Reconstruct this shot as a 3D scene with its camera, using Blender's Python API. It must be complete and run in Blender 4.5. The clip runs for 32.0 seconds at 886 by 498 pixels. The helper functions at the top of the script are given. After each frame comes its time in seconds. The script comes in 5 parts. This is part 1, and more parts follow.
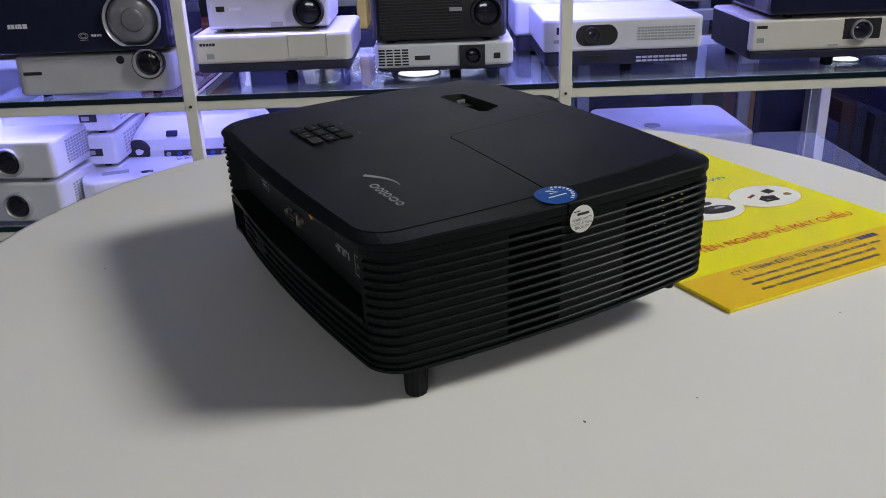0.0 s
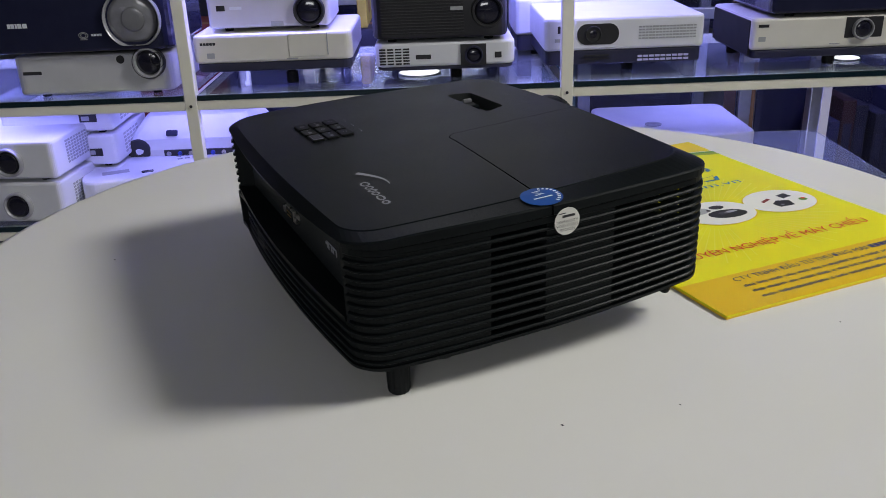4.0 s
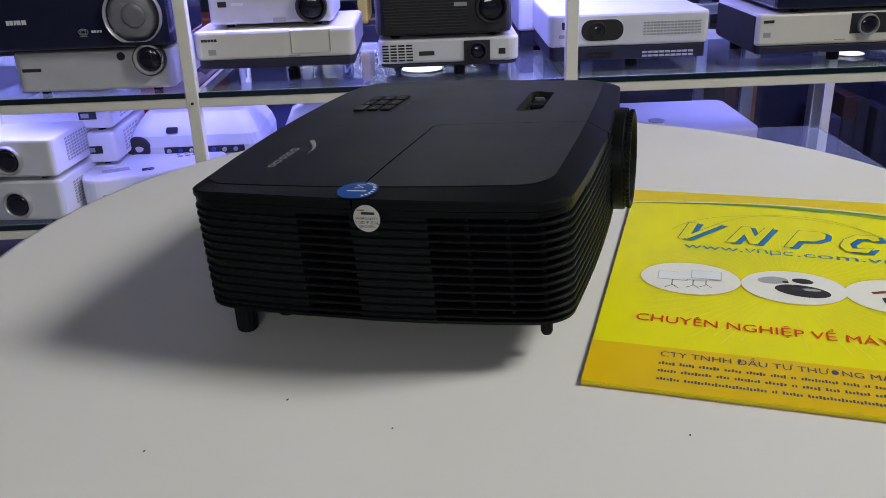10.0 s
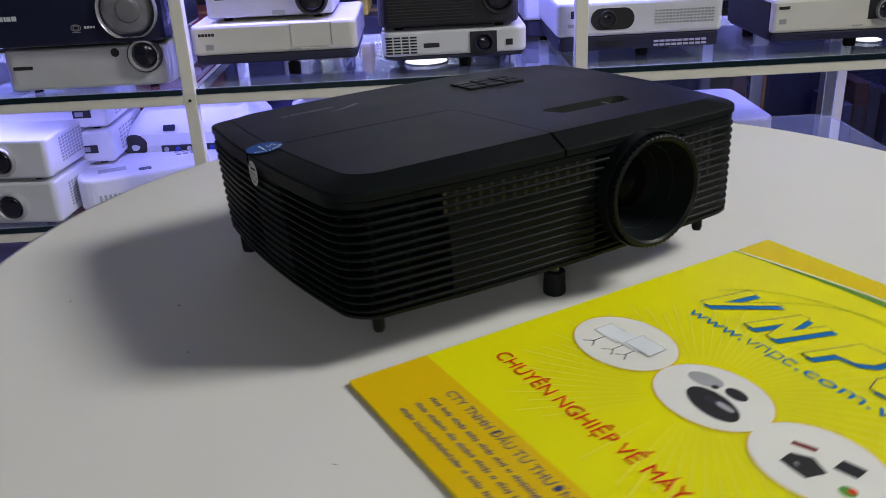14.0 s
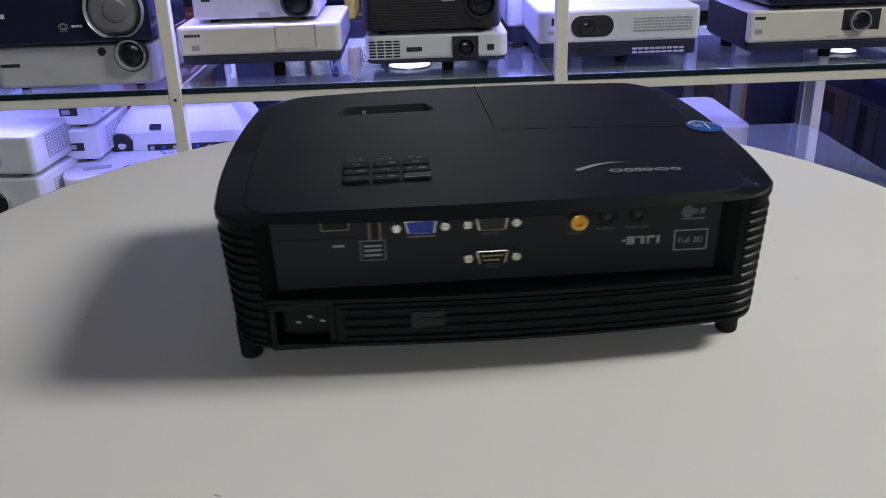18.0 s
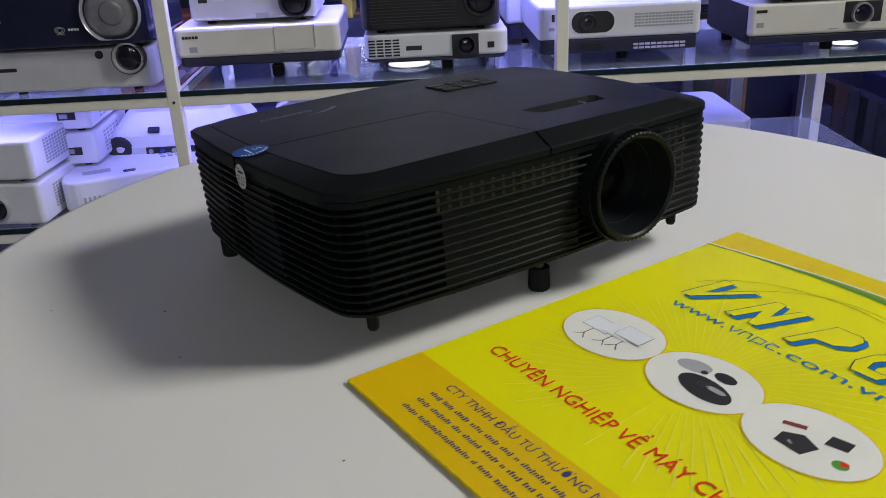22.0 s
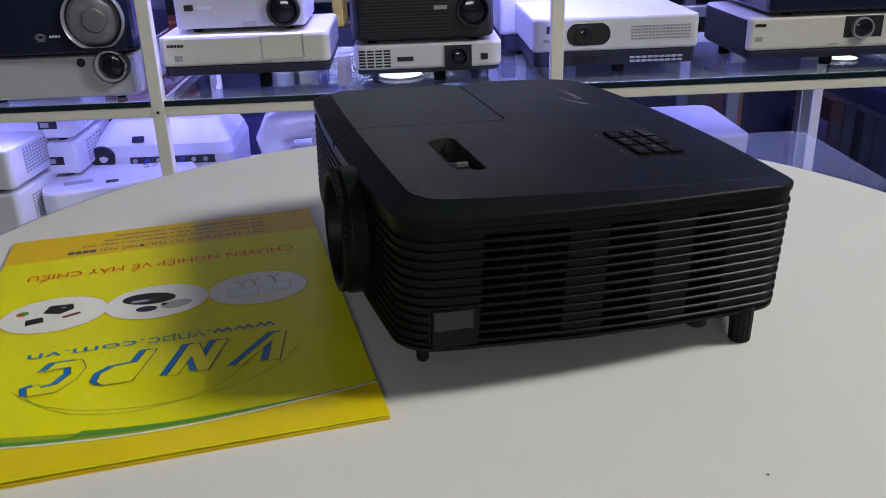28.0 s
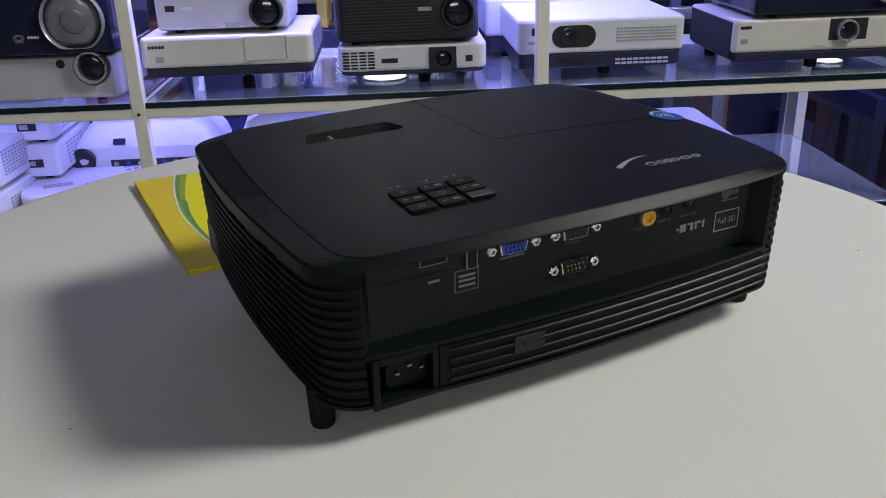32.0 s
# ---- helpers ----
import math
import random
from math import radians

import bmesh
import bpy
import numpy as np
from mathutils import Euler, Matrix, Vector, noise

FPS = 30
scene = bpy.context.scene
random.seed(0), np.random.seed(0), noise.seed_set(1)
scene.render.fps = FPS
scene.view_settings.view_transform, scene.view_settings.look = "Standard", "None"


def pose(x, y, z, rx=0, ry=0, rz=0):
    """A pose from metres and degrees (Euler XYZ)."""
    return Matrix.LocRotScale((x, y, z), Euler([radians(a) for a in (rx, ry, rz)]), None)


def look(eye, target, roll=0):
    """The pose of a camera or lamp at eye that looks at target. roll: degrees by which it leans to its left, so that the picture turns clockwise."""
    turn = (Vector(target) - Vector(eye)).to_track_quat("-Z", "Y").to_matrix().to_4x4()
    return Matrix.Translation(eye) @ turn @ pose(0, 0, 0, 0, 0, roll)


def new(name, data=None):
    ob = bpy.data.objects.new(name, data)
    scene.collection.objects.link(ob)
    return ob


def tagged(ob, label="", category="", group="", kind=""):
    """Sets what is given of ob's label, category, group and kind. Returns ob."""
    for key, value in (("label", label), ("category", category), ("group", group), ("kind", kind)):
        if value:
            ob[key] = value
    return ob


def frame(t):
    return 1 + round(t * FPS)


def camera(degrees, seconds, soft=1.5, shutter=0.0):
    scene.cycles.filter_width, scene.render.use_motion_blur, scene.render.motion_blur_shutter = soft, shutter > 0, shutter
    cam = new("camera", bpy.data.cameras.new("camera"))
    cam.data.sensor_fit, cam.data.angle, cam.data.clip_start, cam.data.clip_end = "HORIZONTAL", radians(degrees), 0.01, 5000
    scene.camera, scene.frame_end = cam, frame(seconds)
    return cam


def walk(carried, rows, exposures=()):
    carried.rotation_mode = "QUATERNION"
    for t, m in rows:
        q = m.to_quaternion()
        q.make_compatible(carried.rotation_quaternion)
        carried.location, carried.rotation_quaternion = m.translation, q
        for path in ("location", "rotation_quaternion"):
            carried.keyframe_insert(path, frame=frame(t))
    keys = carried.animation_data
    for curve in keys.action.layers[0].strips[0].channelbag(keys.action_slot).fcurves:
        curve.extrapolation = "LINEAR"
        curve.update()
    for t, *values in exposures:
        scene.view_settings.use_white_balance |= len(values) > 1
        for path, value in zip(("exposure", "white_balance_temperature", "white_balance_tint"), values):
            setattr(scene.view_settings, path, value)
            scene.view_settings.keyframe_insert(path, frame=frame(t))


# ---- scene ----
cam = camera(54.37, 32.0, 0.8, 0.4)
# seconds, eye, target, roll
PATH = [
    (0.0, (-0.0270, -0.5694, 0.2432), (-0.0271, 0.3552, -0.1378), -2.05),
    (3.5, (-0.0301, -0.5664, 0.2436), (-0.0294, 0.3578, -0.1382), -2.11),
    (5.5, (-0.0366, -0.5612, 0.2441), (-0.0341, 0.3616, -0.1411), -2.08),
    (6.0, (-0.0374, -0.5606, 0.2442), (-0.0346, 0.3621, -0.1414), -2.08),
    (6.5, (-0.0375, -0.5603, 0.2442), (-0.0349, 0.3624, -0.1414), -2.07),
    (7.0, (-0.0382, -0.5602, 0.2437), (-0.0351, 0.3627, -0.1413), -2.01),
    (7.5, (-0.0414, -0.5619, 0.2435), (-0.0361, 0.3613, -0.1406), -1.93),
    (8.0, (-0.0444, -0.5624, 0.2435), (-0.0377, 0.3610, -0.1404), -1.97),
    (8.5, (-0.0463, -0.5629, 0.2436), (-0.0387, 0.3605, -0.1401), -1.93),
    (9.0, (-0.0477, -0.5615, 0.2435), (-0.0395, 0.3619, -0.1403), -1.91),
    (9.5, (-0.0500, -0.5573, 0.2437), (-0.0420, 0.3656, -0.1411), -1.97),
    (10.0, (-0.0520, -0.5529, 0.2439), (-0.0445, 0.3691, -0.1432), -2.11),
    (10.5, (-0.0537, -0.5501, 0.2435), (-0.0453, 0.3715, -0.1445), -2.00),
    (11.0, (-0.0566, -0.5458, 0.2429), (-0.0451, 0.3764, -0.1436), -1.59),
    (11.5, (-0.0590, -0.5409, 0.2414), (-0.0451, 0.3823, -0.1428), -1.30),
    (12.0, (-0.0609, -0.5378, 0.2416), (-0.0460, 0.3853, -0.1427), -1.30),
    (12.5, (-0.0624, -0.5332, 0.2420), (-0.0488, 0.3890, -0.1444), -1.68),
    (13.0, (-0.0650, -0.5249, 0.2422), (-0.0551, 0.3956, -0.1484), -2.65),
    (13.5, (-0.0683, -0.5132, 0.2423), (-0.0618, 0.4050, -0.1538), -3.49),
    (14.0, (-0.0718, -0.4961, 0.2400), (-0.0622, 0.4212, -0.1582), -2.85),
    (14.4, (-0.0727, -0.4877, 0.2367), (-0.0633, 0.4299, -0.1607), -2.68),
    (16.5, (-0.0502, -0.4979, 0.2349), (-0.0336, 0.4228, -0.1551), -1.87),
    (17.0, (-0.0493, -0.5144, 0.2395), (-0.0303, 0.4055, -0.1523), -1.89),
    (17.5, (-0.0493, -0.5244, 0.2408), (-0.0289, 0.3952, -0.1515), -1.91),
    (18.0, (-0.0480, -0.5262, 0.2397), (-0.0286, 0.3936, -0.1521), -1.84),
    (18.5, (-0.0527, -0.5265, 0.2397), (-0.0321, 0.3932, -0.1525), -1.86),
    (19.0, (-0.0562, -0.5290, 0.2413), (-0.0345, 0.3903, -0.1517), -1.84),
    (19.5, (-0.0570, -0.5291, 0.2422), (-0.0354, 0.3899, -0.1513), -1.74),
    (20.0, (-0.0602, -0.5299, 0.2426), (-0.0364, 0.3890, -0.1511), -1.54),
    (20.5, (-0.0604, -0.5274, 0.2423), (-0.0363, 0.3915, -0.1515), -1.39),
    (21.0, (-0.0600, -0.5199, 0.2410), (-0.0388, 0.3983, -0.1546), -1.96),
    (21.5, (-0.0599, -0.5149, 0.2399), (-0.0390, 0.4034, -0.1554), -2.46),
    (22.0, (-0.0590, -0.5133, 0.2404), (-0.0367, 0.4052, -0.1546), -2.64),
    (22.5, (-0.0582, -0.5120, 0.2398), (-0.0342, 0.4067, -0.1544), -2.64),
    (23.0, (-0.0579, -0.5106, 0.2390), (-0.0317, 0.4081, -0.1550), -2.52),
    (23.5, (-0.0593, -0.5110, 0.2391), (-0.0302, 0.4076, -0.1549), -2.42),
    (24.0, (-0.0604, -0.5099, 0.2392), (-0.0289, 0.4094, -0.1530), -2.25),
    (24.5, (-0.0620, -0.5080, 0.2409), (-0.0292, 0.4114, -0.1511), -2.26),
    (25.0, (-0.0618, -0.5033, 0.2391), (-0.0280, 0.4166, -0.1516), -2.07),
    (25.5, (-0.0598, -0.4983, 0.2360), (-0.0254, 0.4226, -0.1525), -1.81),
    (27.5, (-0.0571, -0.4677, 0.2416), (-0.0248, 0.4529, -0.1476), -1.82),
    (28.0, (-0.0555, -0.4650, 0.2389), (-0.0228, 0.4563, -0.1487), -1.94),
    (28.5, (-0.0538, -0.4617, 0.2372), (-0.0194, 0.4601, -0.1489), -1.85),
    (29.0, (-0.0545, -0.4591, 0.2372), (-0.0166, 0.4626, -0.1488), -1.64),
    (29.5, (-0.0543, -0.4597, 0.2380), (-0.0138, 0.4618, -0.1482), -1.56),
    (30.0, (-0.0529, -0.4566, 0.2373), (-0.0112, 0.4649, -0.1487), -1.53),
    (30.5, (-0.0515, -0.4555, 0.2402), (-0.0086, 0.4654, -0.1474), -1.57),
    (31.0, (-0.0503, -0.4525, 0.2391), (-0.0063, 0.4683, -0.1484), -1.64),
    (31.5, (-0.0496, -0.4510, 0.2381), (-0.0042, 0.4699, -0.1491), -1.67),
    (32.0, (-0.0499, -0.4507, 0.2380), (-0.0025, 0.4701, -0.1491), -1.68),
]
walk(cam, [(t, look(e, g, r)) for t, e, g, r in PATH], [(0, 0.0), (32, 0.0)])
# seconds, place of the table's axis and the turn of its top in degrees
TURN = [
    (0.0, 0.0007, 0.0010, 117.30),
    (3.5, -0.0018, 0.0038, 117.21),
    (5.5, -0.0041, 0.0064, 95.97),
    (6.0, -0.0045, 0.0068, 95.92),
    (6.5, -0.0050, 0.0070, 95.97),
    (7.0, -0.0054, 0.0066, 96.05),
    (7.5, -0.0065, 0.0048, 84.58),
    (8.0, -0.0076, 0.0035, 72.73),
    (8.5, -0.0087, 0.0031, 73.00),
    (9.0, -0.0099, 0.0040, 73.13),
    (9.5, -0.0112, 0.0072, 72.79),
    (10.0, -0.0127, 0.0105, 72.74),
    (10.5, -0.0136, 0.0117, 72.71),
    (11.0, -0.0144, 0.0127, 57.85),
    (11.5, -0.0153, 0.0138, 49.12),
    (12.0, -0.0167, 0.0160, 49.06),
    (12.5, -0.0185, 0.0201, 49.18),
    (13.0, -0.0208, 0.0263, 49.30),
    (13.5, -0.0229, 0.0334, 49.04),
    (14.0, -0.0242, 0.0360, 29.26),
    (14.4, -0.0246, 0.0369, 9.04),
    (16.5, -0.0221, 0.0242, -98.88),
    (17.0, -0.0211, 0.0227, -124.05),
    (17.5, -0.0202, 0.0209, -150.88),
    (18.0, -0.0198, 0.0202, -178.14),
    (18.5, -0.0197, 0.0214, -205.04),
    (19.0, -0.0201, 0.0239, -230.87),
    (19.5, -0.0198, 0.0249, -254.62),
    (20.0, -0.0191, 0.0254, -276.93),
    (20.5, -0.0179, 0.0258, -294.71),
    (21.0, -0.0169, 0.0278, -308.13),
    (21.5, -0.0159, 0.0290, -318.22),
    (22.0, -0.0156, 0.0296, -327.45),
    (22.5, -0.0153, 0.0290, -336.65),
    (23.0, -0.0156, 0.0281, -345.49),
    (23.5, -0.0164, 0.0274, -354.87),
    (24.0, -0.0177, 0.0282, -363.53),
    (24.5, -0.0185, 0.0296, -372.66),
    (25.0, -0.0187, 0.0298, -381.60),
    (25.5, -0.0181, 0.0302, -391.02),
    (27.5, -0.0223, 0.0530, -427.42),
    (28.0, -0.0218, 0.0535, -436.58),
    (28.5, -0.0218, 0.0533, -446.53),
    (29.0, -0.0227, 0.0537, -455.95),
    (29.5, -0.0235, 0.0564, -465.17),
    (30.0, -0.0235, 0.0586, -475.07),
    (30.5, -0.0233, 0.0625, -484.64),
    (31.0, -0.0225, 0.0649, -495.00),
    (31.5, -0.0218, 0.0660, -505.50),
    (32.0, -0.0215, 0.0671, -515.42),
]
# ---- world, exposure and lights ----
world = bpy.data.worlds.new("shop_air")
scene.world = world
world.use_nodes = True
world.node_tree.nodes["Background"].inputs[0].default_value = (0.55, 0.6, 0.75, 1)
world.node_tree.nodes["Background"].inputs[1].default_value = 0.045


def lamp(name, m, sx, sy, watts, color):
    data = bpy.data.lights.new(name, "AREA")
    data.shape, data.size, data.size_y, data.energy, data.color = "RECTANGLE", sx, sy, watts, color
    ob = new(name, data)
    ob.matrix_world = m
    return ob


COOL = (1.0, 0.985, 0.925)
VIOLET = (0.27, 0.26, 1.0)
CEIL = 2.05
# the flood light that throws the long shadow, a panel over the shop, a fill panel added behind the camera
KEY = look((2.07, -0.02, CEIL - 0.25), (0.0, 0.0, 0.0))
key = lamp("panel_light_key", KEY, 0.66, 0.66, 19.0, COOL)
key.data.spread = radians(105)
lamp("panel_light_back", pose(0.05, 4.3, CEIL - 0.03, 0, 0, 0), 1.2, 0.6, 2.6, COOL)
FRONT = look((-0.5, -3.84, 1.15), (-0.5, 1.2, 0.0))
lamp("added_fill_front", FRONT, 2.0, 0.9, 28, (0.97, 0.98, 1.0))
# violet strips on the rack
strip = lamp("strip_light_upper", look((-0.52, 1.36, 0.42), (-0.52, 1.42, -0.1)), 1.75, 0.02, 18, VIOLET)
strip.data.spread = radians(115)
for cx, watts in ((-0.95, 1.3), (-0.155, 1.3), (0.64, 0.55)):
    lamp("strip_light_lower", look((cx, 1.264, -0.1650), (cx, 1.30, -0.6)), 0.70, 0.02, watts, VIOLET)
lamp("strip_light_lower_back", look((-0.38, 1.52, -0.175), (-0.38, 1.50, -0.6)), 1.5, 0.05, 1.9, VIOLET)
lamp("strip_light_showcase", look((0.95, 1.70, 0.55), (1.0, 2.0, -0.4)), 1.6, 0.03, 10, VIOLET)


# ---- materials ----
def mat(name, color, rough=0.5, metal=0.0, vary=0.06, scale=30.0, bump=0.0, bump_scale=600.0, coat=0.0, spec=0.5, alpha=None):
    m = bpy.data.materials.new(name)
    m.use_nodes = True
    nt = m.node_tree
    b = nt.nodes["Principled BSDF"]
    b.inputs["Roughness"].default_value = rough
    b.inputs["Metallic"].default_value = metal
    b.inputs["Coat Weight"].default_value = coat
    b.inputs["Specular IOR Level"].default_value = spec
    co = nt.nodes.new("ShaderNodeTexCoord")
    n1 = nt.nodes.new("ShaderNodeTexNoise")
    n1.inputs["Scale"].default_value, n1.inputs["Detail"].default_value = scale, 6
    nt.links.new(co.outputs["Object"], n1.inputs["Vector"])
    ramp = nt.nodes.new("ShaderNodeMapRange")
    ramp.inputs["From Min"].default_value, ramp.inputs["From Max"].default_value = 0.3, 0.7
    ramp.inputs["To Min"].default_value, ramp.inputs["To Max"].default_value = 1 - vary, 1 + vary
    nt.links.new(n1.outputs["Fac"], ramp.inputs["Value"])
    mul = nt.nodes.new("ShaderNodeMix")
    mul.data_type, mul.blend_type = "RGBA", "MULTIPLY"
    mul.inputs["Factor"].default_value = 1.0
    mul.inputs["A"].default_value = (*color, 1)
    nt.links.new(ramp.outputs["Result"], mul.inputs["B"])
    nt.links.new(mul.outputs["Result"], b.inputs["Base Color"])
    rr = nt.nodes.new("ShaderNodeMapRange")
    rr.inputs["To Min"].default_value, rr.inputs["To Max"].default_value = max(0.02, rough - 0.07), min(1, rough + 0.07)
    nt.links.new(n1.outputs["Fac"], rr.inputs["Value"])
    nt.links.new(rr.outputs["Result"], b.inputs["Roughness"])
    if bump:
        n2 = nt.nodes.new("ShaderNodeTexNoise")
        n2.inputs["Scale"].default_value, n2.inputs["Detail"].default_value = bump_scale, 3
        nt.links.new(co.outputs["Object"], n2.inputs["Vector"])
        bp = nt.nodes.new("ShaderNodeBump")
        bp.inputs["Strength"].default_value, bp.inputs["Distance"].default_value = bump, 0.0005
        nt.links.new(n2.outputs["Fac"], bp.inputs["Height"])
        nt.links.new(bp.outputs["Normal"], b.inputs["Normal"])
    return m


def glow(name, color, strength):
    m = bpy.data.materials.new(name)
    m.use_nodes = True
    b = m.node_tree.nodes["Principled BSDF"]
    b.inputs["Base Color"].default_value = (*color, 1)
    b.inputs["Emission Color"].default_value = (*color, 1)
    b.inputs["Emission Strength"].default_value = strength
    return m


def glass_mat(name, tint, clear=1.0, rough=0.02):
    m = bpy.data.materials.new(name)
    m.use_nodes = True
    b = m.node_tree.nodes["Principled BSDF"]
    b.inputs["Base Color"].default_value = (*tint, 1)
    b.inputs["Roughness"].default_value = rough
    b.inputs["Transmission Weight"].default_value = clear
    b.inputs["IOR"].default_value = 1.45
    return m


M_TOP = mat("matt_black_plastic", (0.0030, 0.0042, 0.0058), 0.38, vary=0.10, scale=18, bump=0.2, bump_scale=2500, spec=0.22)
M_EDGE = mat("satin_black_plastic", (0.0042, 0.0058, 0.0066), 0.40, vary=0.08, scale=25, bump=0.05, bump_scale=2200, spec=0.13)
M_FIN = mat("satin_black_fin_plastic", (0.0046, 0.0064, 0.0072), 0.37, vary=0.10, scale=60, bump=0.06, bump_scale=1800, spec=0.11)
M_CORE = mat("recessed_black_plastic", (0.0062, 0.0078, 0.0084), 0.5, vary=0.10, scale=40, spec=0.12)
M_TAN = mat("yellow_bounce_rib_plastic", (0.015, 0.0135, 0.0085), 0.4, vary=0.2, scale=80)
M_PANEL = mat("charcoal_rear_panel", (0.0185, 0.0215, 0.0230), 0.6, vary=0.08, scale=25, bump=0.2, bump_scale=2500, spec=0.2)
M_KEY = mat("black_key_plastic", (0.0036, 0.0042, 0.0044), 0.42, vary=0.05, spec=0.12)
M_SLOT = mat("lit_grey_plastic", (0.015, 0.018, 0.017), 0.5, vary=0.1, scale=60)
M_HOLE = mat("black_hole", (0.004, 0.004, 0.004), 0.8)
M_SEAM = mat("dark_seam_gap", (0.0008, 0.0008, 0.0009), 0.9, spec=0.0)
M_RUBBER = mat("black_rubber", (0.0050, 0.0062, 0.0070), 0.7, vary=0.1, spec=0.2)
M_PRINT = mat("pale_grey_print", (0.26, 0.27, 0.29), 0.5, vary=0.03)
M_DIMPRINT = mat("dim_grey_print", (0.11, 0.11, 0.12), 0.5, vary=0.03)
M_STEEL = mat("nickel_steel", (0.62, 0.60, 0.55), 0.28, 1.0, vary=0.08, scale=200)
M_DIMSTEEL = mat("dull_steel", (0.22, 0.21, 0.20), 0.4, 1.0, vary=0.08, scale=200)
M_GOLD = mat("gold_plate", (0.75, 0.55, 0.22), 0.3, 1.0)
M_VGA = mat("blue_connector_plastic", (0.02, 0.06, 0.42), 0.45)
M_RCA = mat("yellow_connector_plastic", (0.85, 0.42, 0.03), 0.4)
M_STK = mat("blue_sticker", (0.010, 0.066, 0.29), 0.42, vary=0.05, spec=0.2)
M_WHITE_STK = mat("white_sticker", (0.66, 0.65, 0.60), 0.45, vary=0.04)
M_INK = mat("black_ink", (0.014, 0.014, 0.016), 0.6)
M_WHITEINK = mat("white_ink", (0.75, 0.78, 0.82), 0.5)
M_LENS = mat("coated_lens_glass", (0.004, 0.0035, 0.0045), 0.12, vary=0.0, spec=0.03)
M_TABLE = mat("white_table_laminate", (0.70, 0.69, 0.655), 0.38, vary=0.025, scale=5, bump=0.05, bump_scale=900)
M_YEL = mat("yellow_coated_paper", (0.78, 0.74, 0.004), 0.36, vary=0.03, scale=10, bump=0.03, bump_scale=300, spec=0.3)
M_ORA = mat("orange_coated_paper", (0.76, 0.50, 0.004), 0.33, vary=0.03, scale=10)
M_ORA2 = mat("deep_yellow_print", (0.78, 0.60, 0.006), 0.33, vary=0.02)
M_RAY = mat("pale_yellow_print", (0.81, 0.78, 0.07), 0.33, vary=0.02)
M_GREEN = mat("green_print", (0.10, 0.30, 0.04), 0.33, vary=0.04)
M_GREEN2 = mat("olive_print", (0.30, 0.38, 0.02), 0.33, vary=0.04)
M_BLUE = mat("blue_print", (0.01, 0.16, 0.46), 0.33, vary=0.03)
M_NAVY = mat("navy_print", (0.05, 0.05, 0.16), 0.4, vary=0.03)
M_RED = mat("red_print", (0.70, 0.03, 0.01), 0.35, vary=0.03)
M_BADGE = mat("white_paper_print", (0.78, 0.78, 0.72), 0.35, vary=0.03)
M_GREYPR = mat("grey_print", (0.36, 0.37, 0.38), 0.4, vary=0.08)
M_RACK = mat("white_powder_coat", (0.84, 0.82, 0.68), 0.42, vary=0.05, scale=12, bump=0.08, bump_scale=500)
M_GLASS = glass_mat("dusty_shelf_glass", (0.84, 0.92, 0.95), 0.91)
M_PANE = glass_mat("clear_showcase_glass", (0.80, 0.84, 0.96))
M_GLASSEDGE = mat("dark_glass_edge", (0.006, 0.020, 0.030), 0.15, vary=0.05, coat=0.5)
M_CREAM = mat("cream_white_plastic", (0.72, 0.70, 0.62), 0.4, vary=0.04, scale=15, bump=0.06, bump_scale=900)
M_WHITEP = mat("cool_white_plastic", (0.70, 0.71, 0.74), 0.4, vary=0.04, scale=15, bump=0.06, bump_scale=900)
M_SILVER = mat("silver_painted_plastic", (0.62, 0.62, 0.64), 0.36, 0.12, vary=0.05, scale=20)
M_INDIGO = mat("dark_indigo_plastic", (0.020, 0.021, 0.052), 0.45, vary=0.06)
M_GLOSSBLK = mat("glossy_black_plastic", (0.017, 0.019, 0.046), 0.22, vary=0.08, coat=0.6)
M_DARKGREY = mat("dark_grey_plastic", (0.022, 0.022, 0.026), 0.45, vary=0.08)
M_RINGGREY = mat("grey_lens_ring", (0.46, 0.46, 0.49), 0.35, 0.3)
M_FROST = mat("smoked_lens_window", (0.22, 0.22, 0.24), 0.25, vary=0.15, scale=40, coat=0.6)
M_SMOKE = mat("dim_smoked_glass", (0.195, 0.195, 0.21), 0.3, vary=0.1, coat=0.4)
M_LAV = mat("lavender_vent_gap", (0.55, 0.53, 0.80), 0.5)
# wall blue is put in to give dark gloss parts bluish reflections
M_WALL = mat("blue_reflecting_wall", (0.065, 0.07, 0.12), 0.8, vary=0.12, scale=3)
M_FLOOR = mat("grey_floor_tile", (0.16, 0.15, 0.14), 0.35, vary=0.12, scale=4)
M_CEIL = mat("grey_ceiling_paint", (0.52, 0.52, 0.52), 0.85, vary=0.04, scale=3)
M_ALU = mat("brushed_aluminium", (0.50, 0.52, 0.60), 0.38, 1.0, vary=0.08, scale=50)
M_REDBOX = mat("dark_red_carton", (0.16, 0.02, 0.02), 0.7, vary=0.1)
M_BROWN = mat("brown_cardboard", (0.25, 0.14, 0.06), 0.8, vary=0.12)
M_NAVYBOX = mat("navy_carton", (0.02, 0.022, 0.07), 0.6, vary=0.1)
M_GREENBOX = mat("grey_green_panel", (0.10, 0.17, 0.15), 0.6, vary=0.1)
M_YELBOX = mat("yellow_carton", (0.32, 0.25, 0.03), 0.6, vary=0.1)
M_DARKBOARD = mat("dark_blue_board", (0.010, 0.011, 0.028), 0.6, vary=0.2)
M_IR = mat("dark_infrared_window", (0.006, 0.007, 0.008), 0.20, vary=0.0, spec=0.5)
M_LIP = mat("lit_black_edge", (0.019, 0.020, 0.024), 0.4, vary=0.1)
